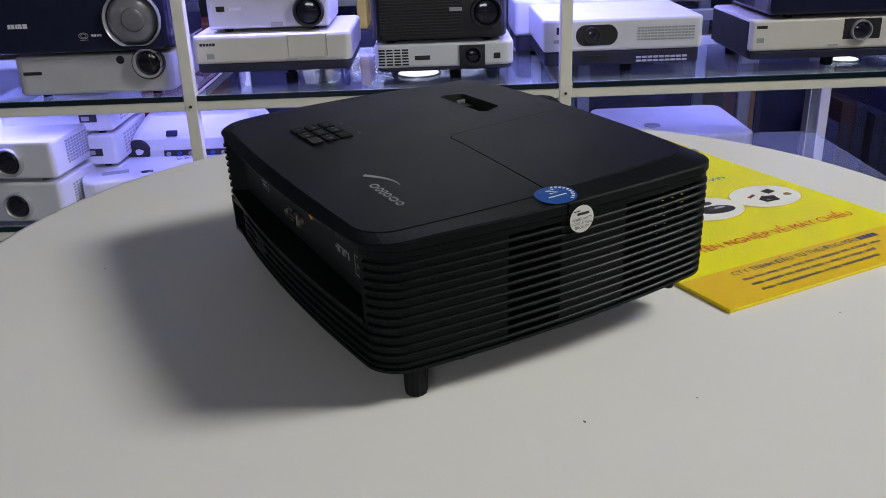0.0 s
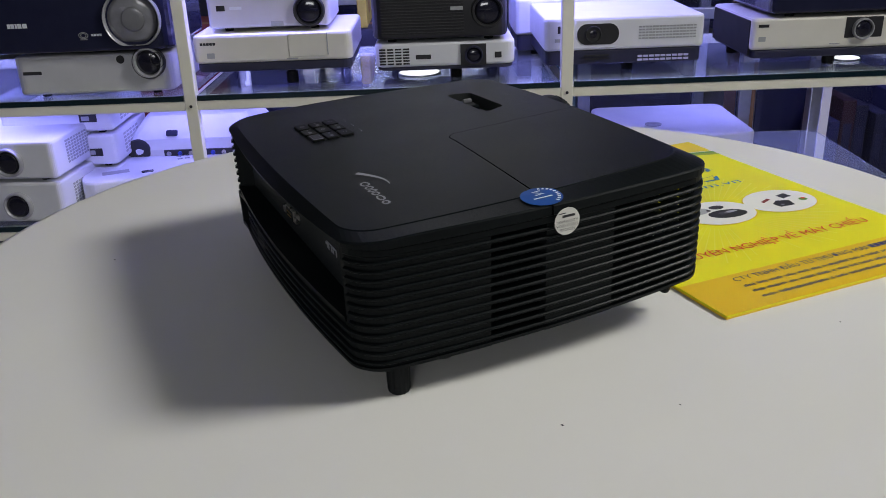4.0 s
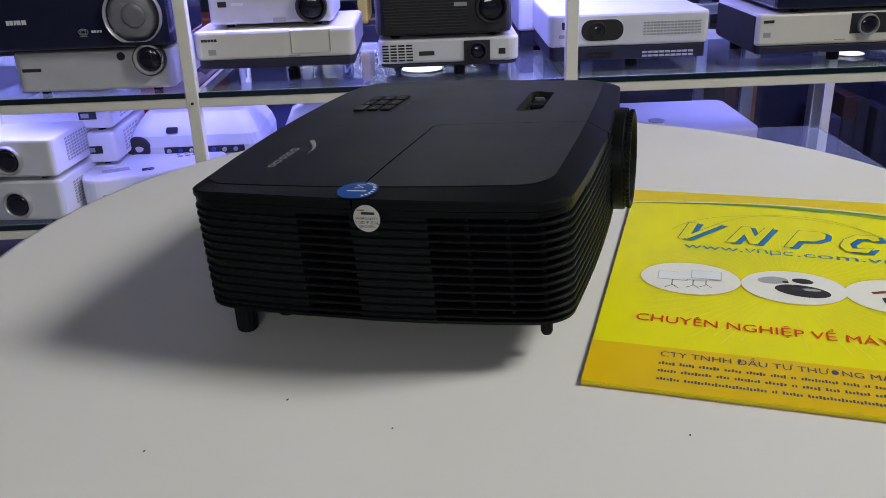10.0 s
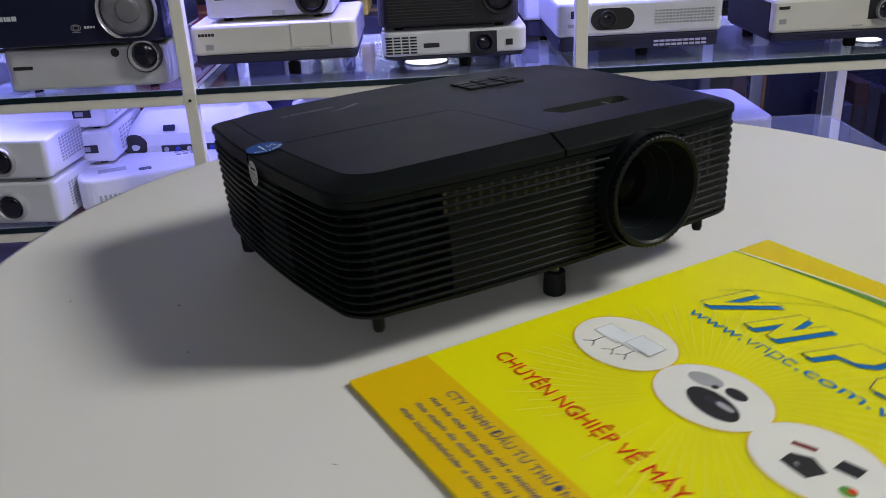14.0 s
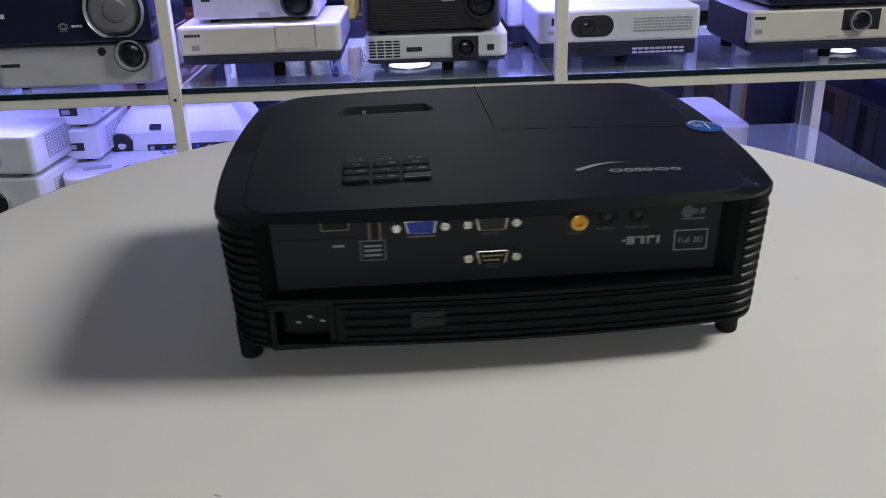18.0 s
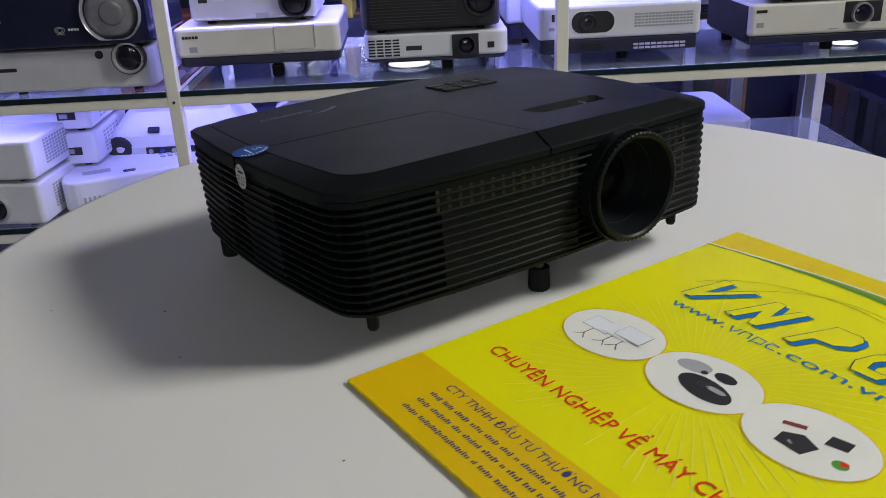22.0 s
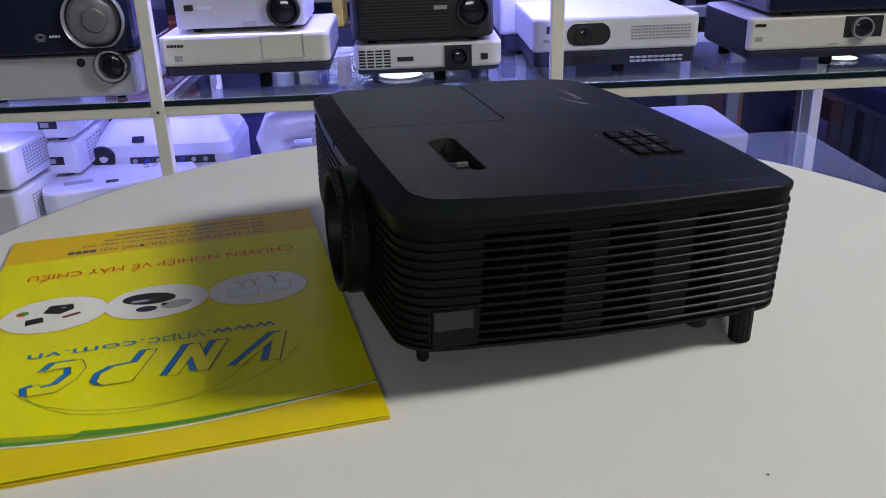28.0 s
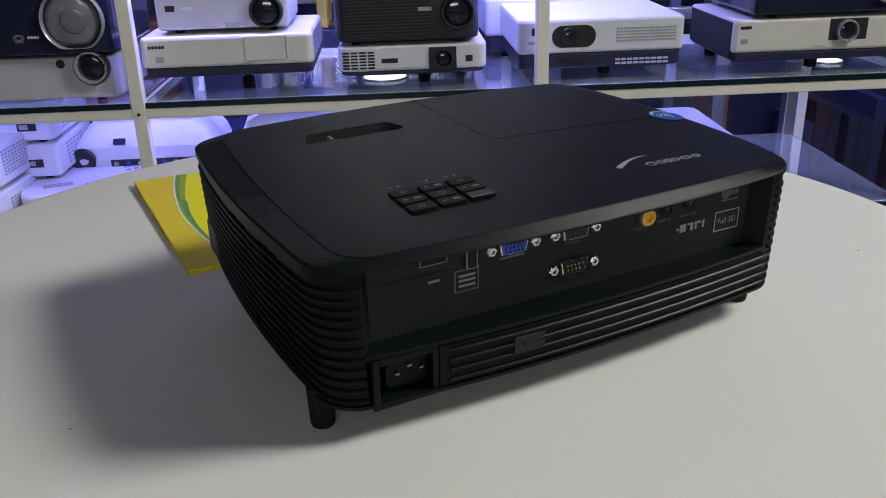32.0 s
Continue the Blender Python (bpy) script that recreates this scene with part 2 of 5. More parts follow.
M_INKBLUE = mat("ink_blue_board", (0.012, 0.013, 0.035), 0.6, vary=0.15)
M_DARKRED = mat("dark_maroon_board", (0.035, 0.010, 0.010), 0.6, vary=0.15)
M_BRONZE = mat("dark_bronze_barrel", (0.012, 0.010, 0.007), 0.5, 0.2, spec=0.1)
M_KEYPRINT = mat("grey_key_print", (0.14, 0.14, 0.15), 0.5)
M_GLOSSWHITE = mat("glossy_white_plastic", (0.66, 0.67, 0.72), 0.14, vary=0.03, coat=0.6)
M_SHELFLENS = mat("deep_blue_lens_glass", (0.014, 0.014, 0.026), 0.14, vary=0.0, coat=0.8)
M_LED = glow("violet_led", (0.35, 0.32, 1.0), 2.0)
M_GLINT = glow("white_glint_glow", (0.92, 0.93, 1.0), 1.1)
M_SOFT = glow("soft_lamp_diffuser", (0.95, 0.97, 1.0), 2.2)
M_TUBE = glow("white_lamp_diffuser", (0.93, 0.97, 1.0), 5.2)


# ---- small builders ----
def mesh_ob(name, bm, material, smooth=False):
    me = bpy.data.meshes.new(name)
    bm.normal_update()
    if smooth:
        for f in bm.faces:
            f.smooth = True
    bm.to_mesh(me)
    bm.free()
    ob = new(name, me)
    me.materials.append(material)
    return ob


def part(name, bm, material, parent, label="", smooth=False):
    ob = mesh_ob(name, bm, material, smooth)
    ob.parent = parent
    if label:
        tagged(ob, label)
    return ob


def thing(name, label, category, m=Matrix(), group="", kind=""):
    ob = new(name)
    ob.empty_display_size = 0.05
    ob.matrix_world = m
    return tagged(ob, label, category, group, kind)


def box(x0, x1, y0, y1, z0, z1, bevel=0.0, seg=2, bm=None):
    bm2 = bmesh.new()
    bmesh.ops.create_cube(bm2, size=1.0)
    for v in bm2.verts:
        v.co = Vector((x0 + (v.co.x + 0.5) * (x1 - x0), y0 + (v.co.y + 0.5) * (y1 - y0), z0 + (v.co.z + 0.5) * (z1 - z0)))
    if bevel:
        bmesh.ops.bevel(bm2, geom=bm2.edges[:], offset=bevel, segments=seg, profile=0.5, affect="EDGES")
    if bm is None:
        return bm2
    me = bpy.data.meshes.new("t")
    bm2.to_mesh(me)
    bm2.free()
    bm.from_mesh(me)
    bpy.data.meshes.remove(me)
    return bm


def vbox(x0, x1, y0, y1, z0, z1, radius, seg=4, edge=0.0):
    """A box with rounded upright corners and softened top and bottom rims."""
    bm = box(x0, x1, y0, y1, z0, z1)
    up = [e for e in bm.edges if abs(e.verts[0].co.z - e.verts[1].co.z) > 1e-5]
    bmesh.ops.bevel(bm, geom=up, offset=radius, segments=seg, profile=0.5, affect="EDGES")
    if edge:
        rim = [e for e in bm.edges if abs(e.verts[0].co.z - e.verts[1].co.z) < 1e-6 and len(e.link_faces) == 2 and abs(e.link_faces[0].normal.z) + abs(e.link_faces[1].normal.z) > 0.5]
        bm.normal_update()
        rim = [e for e in bm.edges if len(e.link_faces) == 2 and (abs(e.link_faces[0].normal.z) > 0.9) != (abs(e.link_faces[1].normal.z) > 0.9)]
        bmesh.ops.bevel(bm, geom=rim, offset=edge, segments=2, profile=0.5, affect="EDGES")
    return bm


def revolve(profile, center, axis="y", n=48, wobble=None):
    """Turns (radius, along) pairs about an axis through center. wobble(k, j): an added radius."""
    bm = bmesh.new()
    rings = []
    for j, (r, a) in enumerate(profile):
        ring = []
        for k in range(n):
            t = 2 * math.pi * k / n
            rr = max(r + (wobble(k, j) if wobble else 0), 1e-5)
            c, s = rr * math.cos(t), rr * math.sin(t)
            p = {"y": (c, a, s), "z": (c, s, a), "x": (a, c, s)}[axis]
            ring.append(bm.verts.new(Vector(center) + Vector(p)))
        rings.append(ring)
    for a, b in zip(rings, rings[1:]):
        for k in range(n):
            bm.faces.new((a[k], a[(k + 1) % n], b[(k + 1) % n], b[k]))
    bm.faces.new(rings[0])
    bm.faces.new(list(reversed(rings[-1])))
    bmesh.ops.recalc_face_normals(bm, faces=bm.faces[:])
    return bm


def flat(points, z=0.0):
    bm = bmesh.new()
    f = bm.faces.new([bm.verts.new((x, y, z)) for x, y in points])
    bm.normal_update()
    if f.normal.z < 0:
        f.normal_flip()
    return bm


def disc(cx, cy, rx, ry, z=0.0, n=40):
    return flat([(cx + rx * math.cos(2 * math.pi * k / n), cy + ry * math.sin(2 * math.pi * k / n)) for k in range(n)], z)


def bars(rects, z=0.0):
    """Several flat bars (x0, x1, y0, y1) in one mesh."""
    bm = bmesh.new()
    for x0, x1, y0, y1 in rects:
        bm.faces.new([bm.verts.new((x, y, z)) for x, y in ((x0, y0), (x1, y0), (x1, y1), (x0, y1))])
    return bm


def move(bm, m):
    bmesh.ops.transform(bm, matrix=m, verts=bm.verts[:])
    return bm


def writing(text, size, m, spread=1.0, align="LEFT"):
    """Flat lettering in the built-in font, as a bmesh at the pose m."""
    cu = bpy.data.curves.new("t", "FONT")
    cu.body, cu.size, cu.align_x, cu.space_character, cu.resolution_u = text, size, align, spread, 3
    ob = bpy.data.objects.new("t", cu)
    me = bpy.data.meshes.new_from_object(ob)
    bm = bmesh.new()
    bm.from_mesh(me)
    bpy.data.objects.remove(ob)
    bpy.data.meshes.remove(me)
    bpy.data.curves.remove(cu)
    return move(bm, m)


def stroke(points, width, z=0.0):
    """A flat ribbon along points."""
    bm = bmesh.new()
    rows = []
    for i, p in enumerate(points):
        a, b = Vector(points[max(i - 1, 0)]), Vector(points[min(i + 1, len(points) - 1)])
        d = (b - a).normalized()
        n = Vector((-d.y, d.x)) * width[i] / 2 if isinstance(width, (list, tuple)) else Vector((-d.y, d.x)) * width / 2
        rows.append((bm.verts.new((p[0] + n.x, p[1] + n.y, z)), bm.verts.new((p[0] - n.x, p[1] - n.y, z))))
    for a, b in zip(rows, rows[1:]):
        bm.faces.new((a[0], a[1], b[1], b[0]))
    bmesh.ops.recalc_face_normals(bm, faces=bm.faces[:])
    bm.normal_update()
    for f in bm.faces:
        if f.normal.z < 0:
            f.normal_flip()
    return bm


def carve(ob, cutter):
    """Cuts the closed bmesh cutter out of ob, for good."""
    cut = mesh_ob("cutter", cutter, M_HOLE)
    md = ob.modifiers.new("cut", "BOOLEAN")
    md.object, md.operation, md.solver = cut, "DIFFERENCE", "EXACT"
    bpy.context.view_layer.update()
    me = bpy.data.meshes.new_from_object(ob.evaluated_get(bpy.context.evaluated_depsgraph_get()))
    ob.modifiers.clear()
    ob.data = me
    bpy.data.objects.remove(cut)
    return ob


# ---- room shell ----
def shell(name, bm, m):
    return tagged(mesh_ob(name, bm, m), kind="structure")


FLOOR = -0.75
shell("floor", box(-4, 4, -4, 6, FLOOR - 0.1, FLOOR), M_FLOOR)
shell("ceiling", box(-4, 4, -4, 6, CEIL, CEIL + 0.1), M_CEIL)
shell("wall_back", box(-4, 4, 5.9, 6.0, FLOOR, CEIL), M_WALL)
shell("wall_front", box(-4, 4, -4.0, -3.9, FLOOR, CEIL), M_WALL)
shell("wall_left", box(-4.0, -3.9, -3.9, 5.9, FLOOR, CEIL), M_WALL)
shell("wall_right", box(3.9, 4.0, -3.9, 5.9, FLOOR, CEIL), M_WALL)


def ceiling_panel(x, y, sx, sy):
    ob = thing("ceiling_light", "white square ceiling light panel, switched on", "lamp", pose(x, y, CEIL - 0.012), "ceiling lights")
    part("frame", box(-sx / 2 - 0.02, sx / 2 + 0.02, -sy / 2 - 0.02, sy / 2 + 0.02, -0.004, 0.012, 0.002), M_RACK, ob)
    part("diffuser", box(-sx / 2, sx / 2, -sy / 2, sy / 2, -0.008, -0.0042), M_SOFT, ob, "glowing white diffuser")


ceiling_panel(0.05, 4.3, 1.2, 0.6)
# glowing face of the added fill light, out of view on the front wall
lit = thing("wall_light", "wide white glowing panel on the front wall, added as fill light", "lamp", FRONT @ Matrix.Translation((0, 0, 0.012)))
part("frame", box(-1.04, 1.04, -0.49, 0.49, 0.002, 0.03, 0.004), M_RACK, lit)
part("diffuser", box(-1.0, 1.0, -0.45, 0.45, -0.004, 0.0018), M_SOFT, lit, "glowing white diffuser")

flood = thing("flood_light", "tilted white square flood light hanging from the ceiling, switched on", "lamp", KEY @ Matrix.Translation((0, 0, 0.012)))
part("housing", box(-0.36, 0.36, -0.36, 0.36, 0.002, 0.03, 0.004), M_RACK, flood)
part("diffuser", box(-0.33, 0.33, -0.33, 0.33, -0.004, 0.0018), M_TUBE, flood, "glowing white diffuser")
rod = mesh_ob("hanger", box(-0.008, 0.008, -0.008, 0.008, 0.0, 0.235), M_ALU)
rod.parent = flood
rod.matrix_parent_inverse = flood.matrix_world.inverted()
rod.matrix_world = pose(2.08, -0.02, CEIL - 0.235)

# ---- the round table, whose top turns ----
R_TABLE = 0.384
table = thing("round_table", "round white laminate table with a turning top", "table", pose(0, 0, 0))
prof = [(0.001, -0.025), (R_TABLE - 0.02, -0.025), (R_TABLE - 0.004, -0.022), (R_TABLE, -0.014), (R_TABLE, -0.006), (R_TABLE - 0.003, -0.0012), (R_TABLE - 0.008, 0.0), (0.001, 0.0)]
tabletop = part("tabletop", revolve(prof, (0.0180, -0.0074, 0), "z", 160), M_TABLE, table, "white matt laminate top", False)
for f in tabletop.data.polygons:
    f.use_smooth = abs(f.normal.z) < 0.98
part("pedestal", revolve([(0.001, -0.72), (0.035, -0.72), (0.03, -0.6), (0.03, -0.1), (0.06, -0.04), (0.06, -0.026), (0.001, -0.026)], (0, 0, 0), "z", 40), M_ALU, table, "steel column", True)
part("base_plate", revolve([(0.001, FLOOR), (0.24, FLOOR), (0.24, FLOOR + 0.01), (0.05, FLOOR + 0.03), (0.001, FLOOR + 0.03)], (0, 0, 0), "z", 60), M_DARKGREY, table)
# crumbs and scratches on the top, in the top's own space
for k, (sx, sy, sr) in enumerate(((-0.205, 0.062, 0.0011), (-0.217, 0.0, 0.0008), (-0.262, 0.11, 0.0009), (-0.19, -0.14, 0.0008), (0.13, 0.24, 0.001), (0.24, 0.06, 0.0009))):
    part("speck", disc(sx, sy, sr, sr * 0.6, 0.0003, 8), M_DARKGREY, tabletop)

# ---- the projector on the table ----
NPT = 192


def outline(hx, hy, bx, by, r, cy=0.0, by_rear=None):
    """Closed plan loop: a rounded rectangle with bowed sides, NPT points."""
    pts = []
    straight_x, straight_y = 2 * (hx - r), 2 * (hy - r)
    arc = math.pi / 2 * r
    total = 2 * (straight_x + straight_y) + 4 * arc
    # density follows a fixed reference so that loops of all sizes match point by point
    ref = 2 * (2 * 0.119 + 2 * 0.084) + 4 * math.pi / 2 * 0.022
    for k in range(NPT):
        s = ref * k / NPT
        segs = ((0.238, "t"), (0.0345575, "tl"), (0.168, "l"), (0.0345575, "bl"), (0.238, "b"), (0.0345575, "br"), (0.168, "r"), (0.0345575, "tr"))
        for ln, nm in segs:
            if s <= ln:
                break
            s -= ln
        u = min(s / ln, 1.0)
        ax, ay = hx - r, hy - r
        if nm == "t":
            p = (ax - u * 2 * ax, hy)
        elif nm == "l":
            p = (-hx, ay - u * 2 * ay)
        elif nm == "b":
            p = (-ax + u * 2 * ax, -hy)
        elif nm == "r":
            p = (hx, -ay + u * 2 * ay)
        else:
            base = {"tl": 90, "bl": 180, "br": 270, "tr": 0}[nm]
            t = radians(base + 90 * u)
            ox = ax if nm in ("br", "tr") else -ax
            oy = ay if nm in ("tl", "tr") else -ay
            p = (ox + r * math.cos(t), oy + r * math.sin(t))
        x = p[0] * (1 + bx / hx * (1 - (p[1] / hy) ** 2))
        bow = by if p[1] < 0 or by_rear is None else by_rear
        y = p[1] * (1 + bow / hy * (1 - (p[0] / hx) ** 2))
        pts.append((x, y + cy))
    return pts


def shell_loop(inset, z):
    """The case's outer plan at height z, drawn in by inset."""
    d = inset + 0.0040 * max(0.0, (0.090 - z)) / 0.07
    return outline(0.1427 - d, 0.1088 - inset, 0.0073, 0.0061, max(0.018 - d * 0.5, 0.006), -0.0010, 0.0080)


BASE = shell_loop(0, 0.090)


def z_top(x, y):
    return 0.0986 - 0.024 * y - 0.10 * x * x


def lofted(loops, cap_low=True, cap_high=True):
    bm = bmesh.new()
    rows = [[bm.verts.new(p) for p in loop] for loop in loops]
    n = len(rows[0])
    for a, b in zip(rows, rows[1:]):
        for k in range(n):
            bm.faces.new((a[k], a[(k + 1) % n], b[(k + 1) % n], b[k]))
    if cap_low:
        bm.faces.new(list(reversed(rows[0])))
    if cap_high:
        bm.faces.new(rows[-1])
    bmesh.ops.recalc_face_normals(bm, faces=bm.faces[:])
    return bm


projector = thing("projector", "black office projector with finned sides standing on the round table", "projector", pose(0, 0, 0))
AX, AY = 0.0055, -0.0339  # the turning axis in the projector's own plan


def pp(name, bm, material, parent=None, label="", smooth=False):
    """A part of the projector, given in its plan coordinates."""
    move(bm, Matrix.Translation((-AX, -AY, 0)))
    return part(name, bm, material, parent or projector, label, smooth)


# core with the deep pockets of the vents and the rear connector bay
def pocket(x, y):
    if y > 0.06 and abs(x) < 0.1225:
        return 0.022
    if x < -0.118 and y < -0.080:
        return 0.030
    if x < -0.12 and (0.008 < y < 0.033 or -0.13 < y < -0.043):
        return 0.016
    if y < -0.09 and -0.135 < x < -0.086:
        return 0.016
    if x > 0.12 and (-0.0695 < y < -0.0285 or -0.0055 < y < 0.016 or 0.042 < y < 0.060):
        return 0.014
    if y < -0.09 and 0.0195 < x < 0.0835:
        return 0.030
    return 0.0014


def core_loop(z):
    a, b, c, e = shell_loop(0.0014, z), shell_loop(0.022, z), shell_loop(0.016, z), shell_loop(0.030, z)
    out = []
    for k, (x, y) in enumerate(BASE):
        q = pocket(x, y)
        p = {0.0014: a, 0.022: b, 0.014: c, 0.016: c, 0.030: e}[q][k]
        out.append((*p, z))
    return out


pp("inner_case", lofted([core_loop(0.0235), core_loop(0.0897)]), M_CORE)
low = [[(x, y, z) for x, y in shell_loop(i, z)] for i, z in ((0.03, 0.0205), (0.014, 0.0207), (0.004, 0.0222), (0.0002, 0.0246), (0.0002, 0.0262), (0.004, 0.0264))]
pp("bottom_tray", lofted(low), M_EDGE, smooth=False)

# horizontal fins, open where the connector bay and the mains inlet lie
ZF = [0.0287 + 0.00487 * k for k in range(12)]


def fin_mesh(z):
    t = 0.00092
    shape = ((0.0045, -t), (0.0007, -t * 1.05), (0.0, -t * 0.45), (0.0, t * 0.45), (0.0007, t * 1.05), (0.0045, t))
    loops = [[(x, y, z + dz) for x, y in shell_loop(i, z + dz)] for i, dz in shape]
    keep = []
    for x, y in BASE:
        gone = (y > 0.06 and abs(x) < 0.1245 and z > 0.047) or (y > 0.06 and 0.0865 < x < 0.1215 and z < 0.047) or (x > 0.11 and -0.096 < y < -0.0722 and z < 0.0475)
        across = 0.0288 ** 2 - (z - 0.0592) ** 2
        if y < -0.09 and across > 0 and abs(x - 0.0520) < math.sqrt(across):
            gone = True
        keep.append(not gone)
    bm = bmesh.new()
    vs = [[bm.verts.new(p) for p in loop] for loop in loops]
    m = len(vs)
    for k in range(NPT):
        k2 = (k + 1) % NPT
        if keep[k] and keep[k2]:
            for j in range(m):
                j2 = (j + 1) % m
                bm.faces.new((vs[j][k], vs[j][k2], vs[j2][k2], vs[j2][k]))
            if not keep[(k - 1) % NPT]:
                bm.faces.new([vs[j][k] for j in range(m)])
            if not keep[(k + 2) % NPT]:
                bm.faces.new([vs[j][k2] for j in reversed(range(m))])
    for v in [v for v in bm.verts if not v.link_faces]:
        bm.verts.remove(v)
    bmesh.ops.recalc_face_normals(bm, faces=bm.faces[:])
    return bm


band_loops = [[(x, y, z) for x, y in shell_loop(i, z)] for i, z in ((0.006, 0.0853), (0.0012, 0.0853), (0.0008, 0.0859), (0.0010, 0.0890), (0.006, 0.0892))]
bm = bmesh.new()
bv = [[bm.verts.new(p) for p in loop] for loop in band_loops]
for k in range(NPT):
    k2 = (k + 1) % NPT
    if all(not (BASE[i][1] > 0.06 and abs(BASE[i][0]) < 0.1245) for i in (k, k2)):
        for j in range(len(bv) - 1):
            bm.faces.new((bv[j][k], bv[j][k2], bv[j + 1][k2], bv[j + 1][k]))
for v in [v for v in bm.verts if not v.link_faces]:
    bm.verts.remove(v)
bmesh.ops.recalc_face_normals(bm, faces=bm.faces[:])
pp("upper_band", bm, M_EDGE, label="smooth black band under the cover")

for z in ZF:
    pp("fin", fin_mesh(z), M_FIN, label="thin black horizontal fin" if z == ZF[0] else "")

# upright ribs inside the vents
def edge_at(z, inset, side, value):
    """The point of the case's plan on one side nearest to a given x or y."""
    pts = [(x, y) for x, y in shell_loop(inset, z) if (side == "left" and x < -0.1) or (side == "right" and x > 0.1) or (side == "front" and y < -0.08) or (side == "back" and y > 0.08)]
    return min(pts, key=lambda p: abs(p[1] - value) if side in ("left", "right") else abs(p[0] - value))


for side, value in (("left", -0.060), ("left", -0.080), ("left", -0.0975), ("front", -0.126), ("front", -0.104), ("right", -0.047)):
    bm = bmesh.new()
    for za, zb in zip([0.0255] + ZF, ZF + [0.0897]):
        x, y = edge_at((za + zb) / 2, 0.0042, side, value)
        box(x - 0.0012, x + 0.0012, y - 0.0012, y + 0.0012, za, zb, 0, 2, bm)
    pp("vent_post", bm, M_CORE)
# little dark cells in the top rows of the front grille; the ribs' tan paints in yellow bounce light
for k in range(28):
    x = -0.084 + k * 0.0072
    if 0.012 < x < 0.090 or x > 0.118:
        continue
    yf = edge_at(0.08, 0.0, "front", x)[1] + 0.0013
    cells = bmesh.new()
    for z in ZF[-3:] if x < 0.05 else ZF[-7:]:
        box(x - 0.0011, x + 0.0011, yf, yf + 0.003, z + 0.0010, z + 0.0040, 0, 2, cells)
    pp("grille_rib", cells, M_TAN, label="rib behind the fins, coloured tan for bounced yellow light" if k == 0 else "")

# top cover: lip, wide chamfer and slightly domed top
def lip_z(y):
    """Height of the crease between the lip and the chamfer."""
    return 0.0950 - 0.0010 * (max(0, -y) / 0.11) ** 2 - 0.0032 * (max(0, y) / 0.112) ** 6


FCY = 0.0025
flat_loop = outline(0.1285, 0.1020, 0.0055, 0.0035, 0.016, FCY, 0.0050)
O0, O1 = shell_loop(0.0, 0.090), shell_loop(0.0012, 0.090)
lipz = [lip_z(y) for x, y in O0]
low_z = [0.0016 if (y > 0.06 and abs(x) < 0.1225) else 0.0 for x, y in BASE]  # the lip is thinner over the bay
loops = [[(x, y, 0.0897 + low_z[k]) for k, (x, y) in enumerate(shell_loop(0.006, 0.090))], [(x, y, 0.0892 + low_z[k]) for k, (x, y) in enumerate(O1)], [(x, y, 0.0898 + low_z[k] * 0.7) for k, (x, y) in enumerate(O0)],
         [(x, y, lipz[k] - 0.0006) for k, (x, y) in enumerate(O0)], [(x, y, lipz[k] + 0.0002) for k, (x, y) in enumerate(O1)]]
for k_in in [1.0, 0.994] + [0.97 - 0.03 * k for k in range(32)]:
    ring = []
    for k, (x, y) in enumerate(flat_loop):
        xx, yy = x * k_in, FCY + (y - FCY) * k_in
        ring.append((xx, yy, z_top(xx, yy) - (0.0004 if k_in == 1.0 else 0)))
    loops.append(ring)
cover = pp("top_cover", lofted(loops), M_TOP, label="matt black domed top cover")
SLOT = (0.0245, 0.0890, -0.0675, -0.0495)
sl = vbox(SLOT[0] - AX, SLOT[1] - AX, SLOT[2] - AY, SLOT[3] - AY, 0.0905, 0.11, 0.005, 4)
for v in sl.verts:
    if v.co.z < 0.09:
        v.co.x += 0.006 * (1 if v.co.x < 0.051 else -1)
        v.co.y += 0.0015 * (1 if v.co.y < -0.0245 else -1)
    elif v.co.y < -0.0245:
        v.co.x += 0.0035 * (1 if v.co.x < 0.051 else -1)
carve(cover, sl)
cover.data.materials.append(M_EDGE)
cover.data.materials.append(M_SLOT)
for pol in cover.data.polygons:
    pol.use_smooth = False
    x, y = pol.center.x + AX, pol.center.y + AY
    pol.material_index = 0 if (pol.normal.z > 0.97 and pol.center.z > z_top(x, y) - 0.0007) else 1
    # the slot's walls take a paler grey that paints in their lit look
    if pol.material_index and SLOT[0] - 0.002 < x < SLOT[1] + 0.002 and SLOT[2] - 0.002 < y < SLOT[3] + 0.002:
        pol.material_index = 2


def on_top(bm, lift):
    """Drapes a flat bmesh in plan coordinates over the domed top."""
    for v in bm.verts:
        v.co.z += z_top(v.co.x, v.co.y) + lift
    return bm


pp("focus_lever", box(0.060, 0.081, -0.0640, -0.0530, 0.0900, 0.0955, 0.0015), M_FIN, label="ridged black focus lever in its slot")
pp("zoom_lever", box(0.0695, 0.0720, -0.0620, -0.0550, 0.0956, 0.0985, 0.0006), M_DIMPRINT)

# the lamp cover's seam over top, chamfer and lip
seam = [(-0.1335, 0.0025)] + [(-0.13 + 0.0105 * k, 0.0020 - 0.0005 * k) for k in range(11)]
seam += [(-0.0185 + 0.008 * math.sin(radians(a)), -0.0105 + 0.008 * math.cos(radians(a))) for a in (10, 30, 50, 70, 90)]
seam += [(-0.0103 + 0.0005 * k, -0.020 - 0.0138 * k) for k in range(7)]
pp("seam", on_top(stroke(seam, 0.0011), 0.00018), M_SEAM, label="fine dark seam of the lamp cover")
# paler strip: the light caught by the seam's edge, put into its colour
pp("seam_lip", on_top(stroke([(x - 0.0004, y + 0.0008) for x, y in seam], 0.0005), 0.00022), M_LIP)


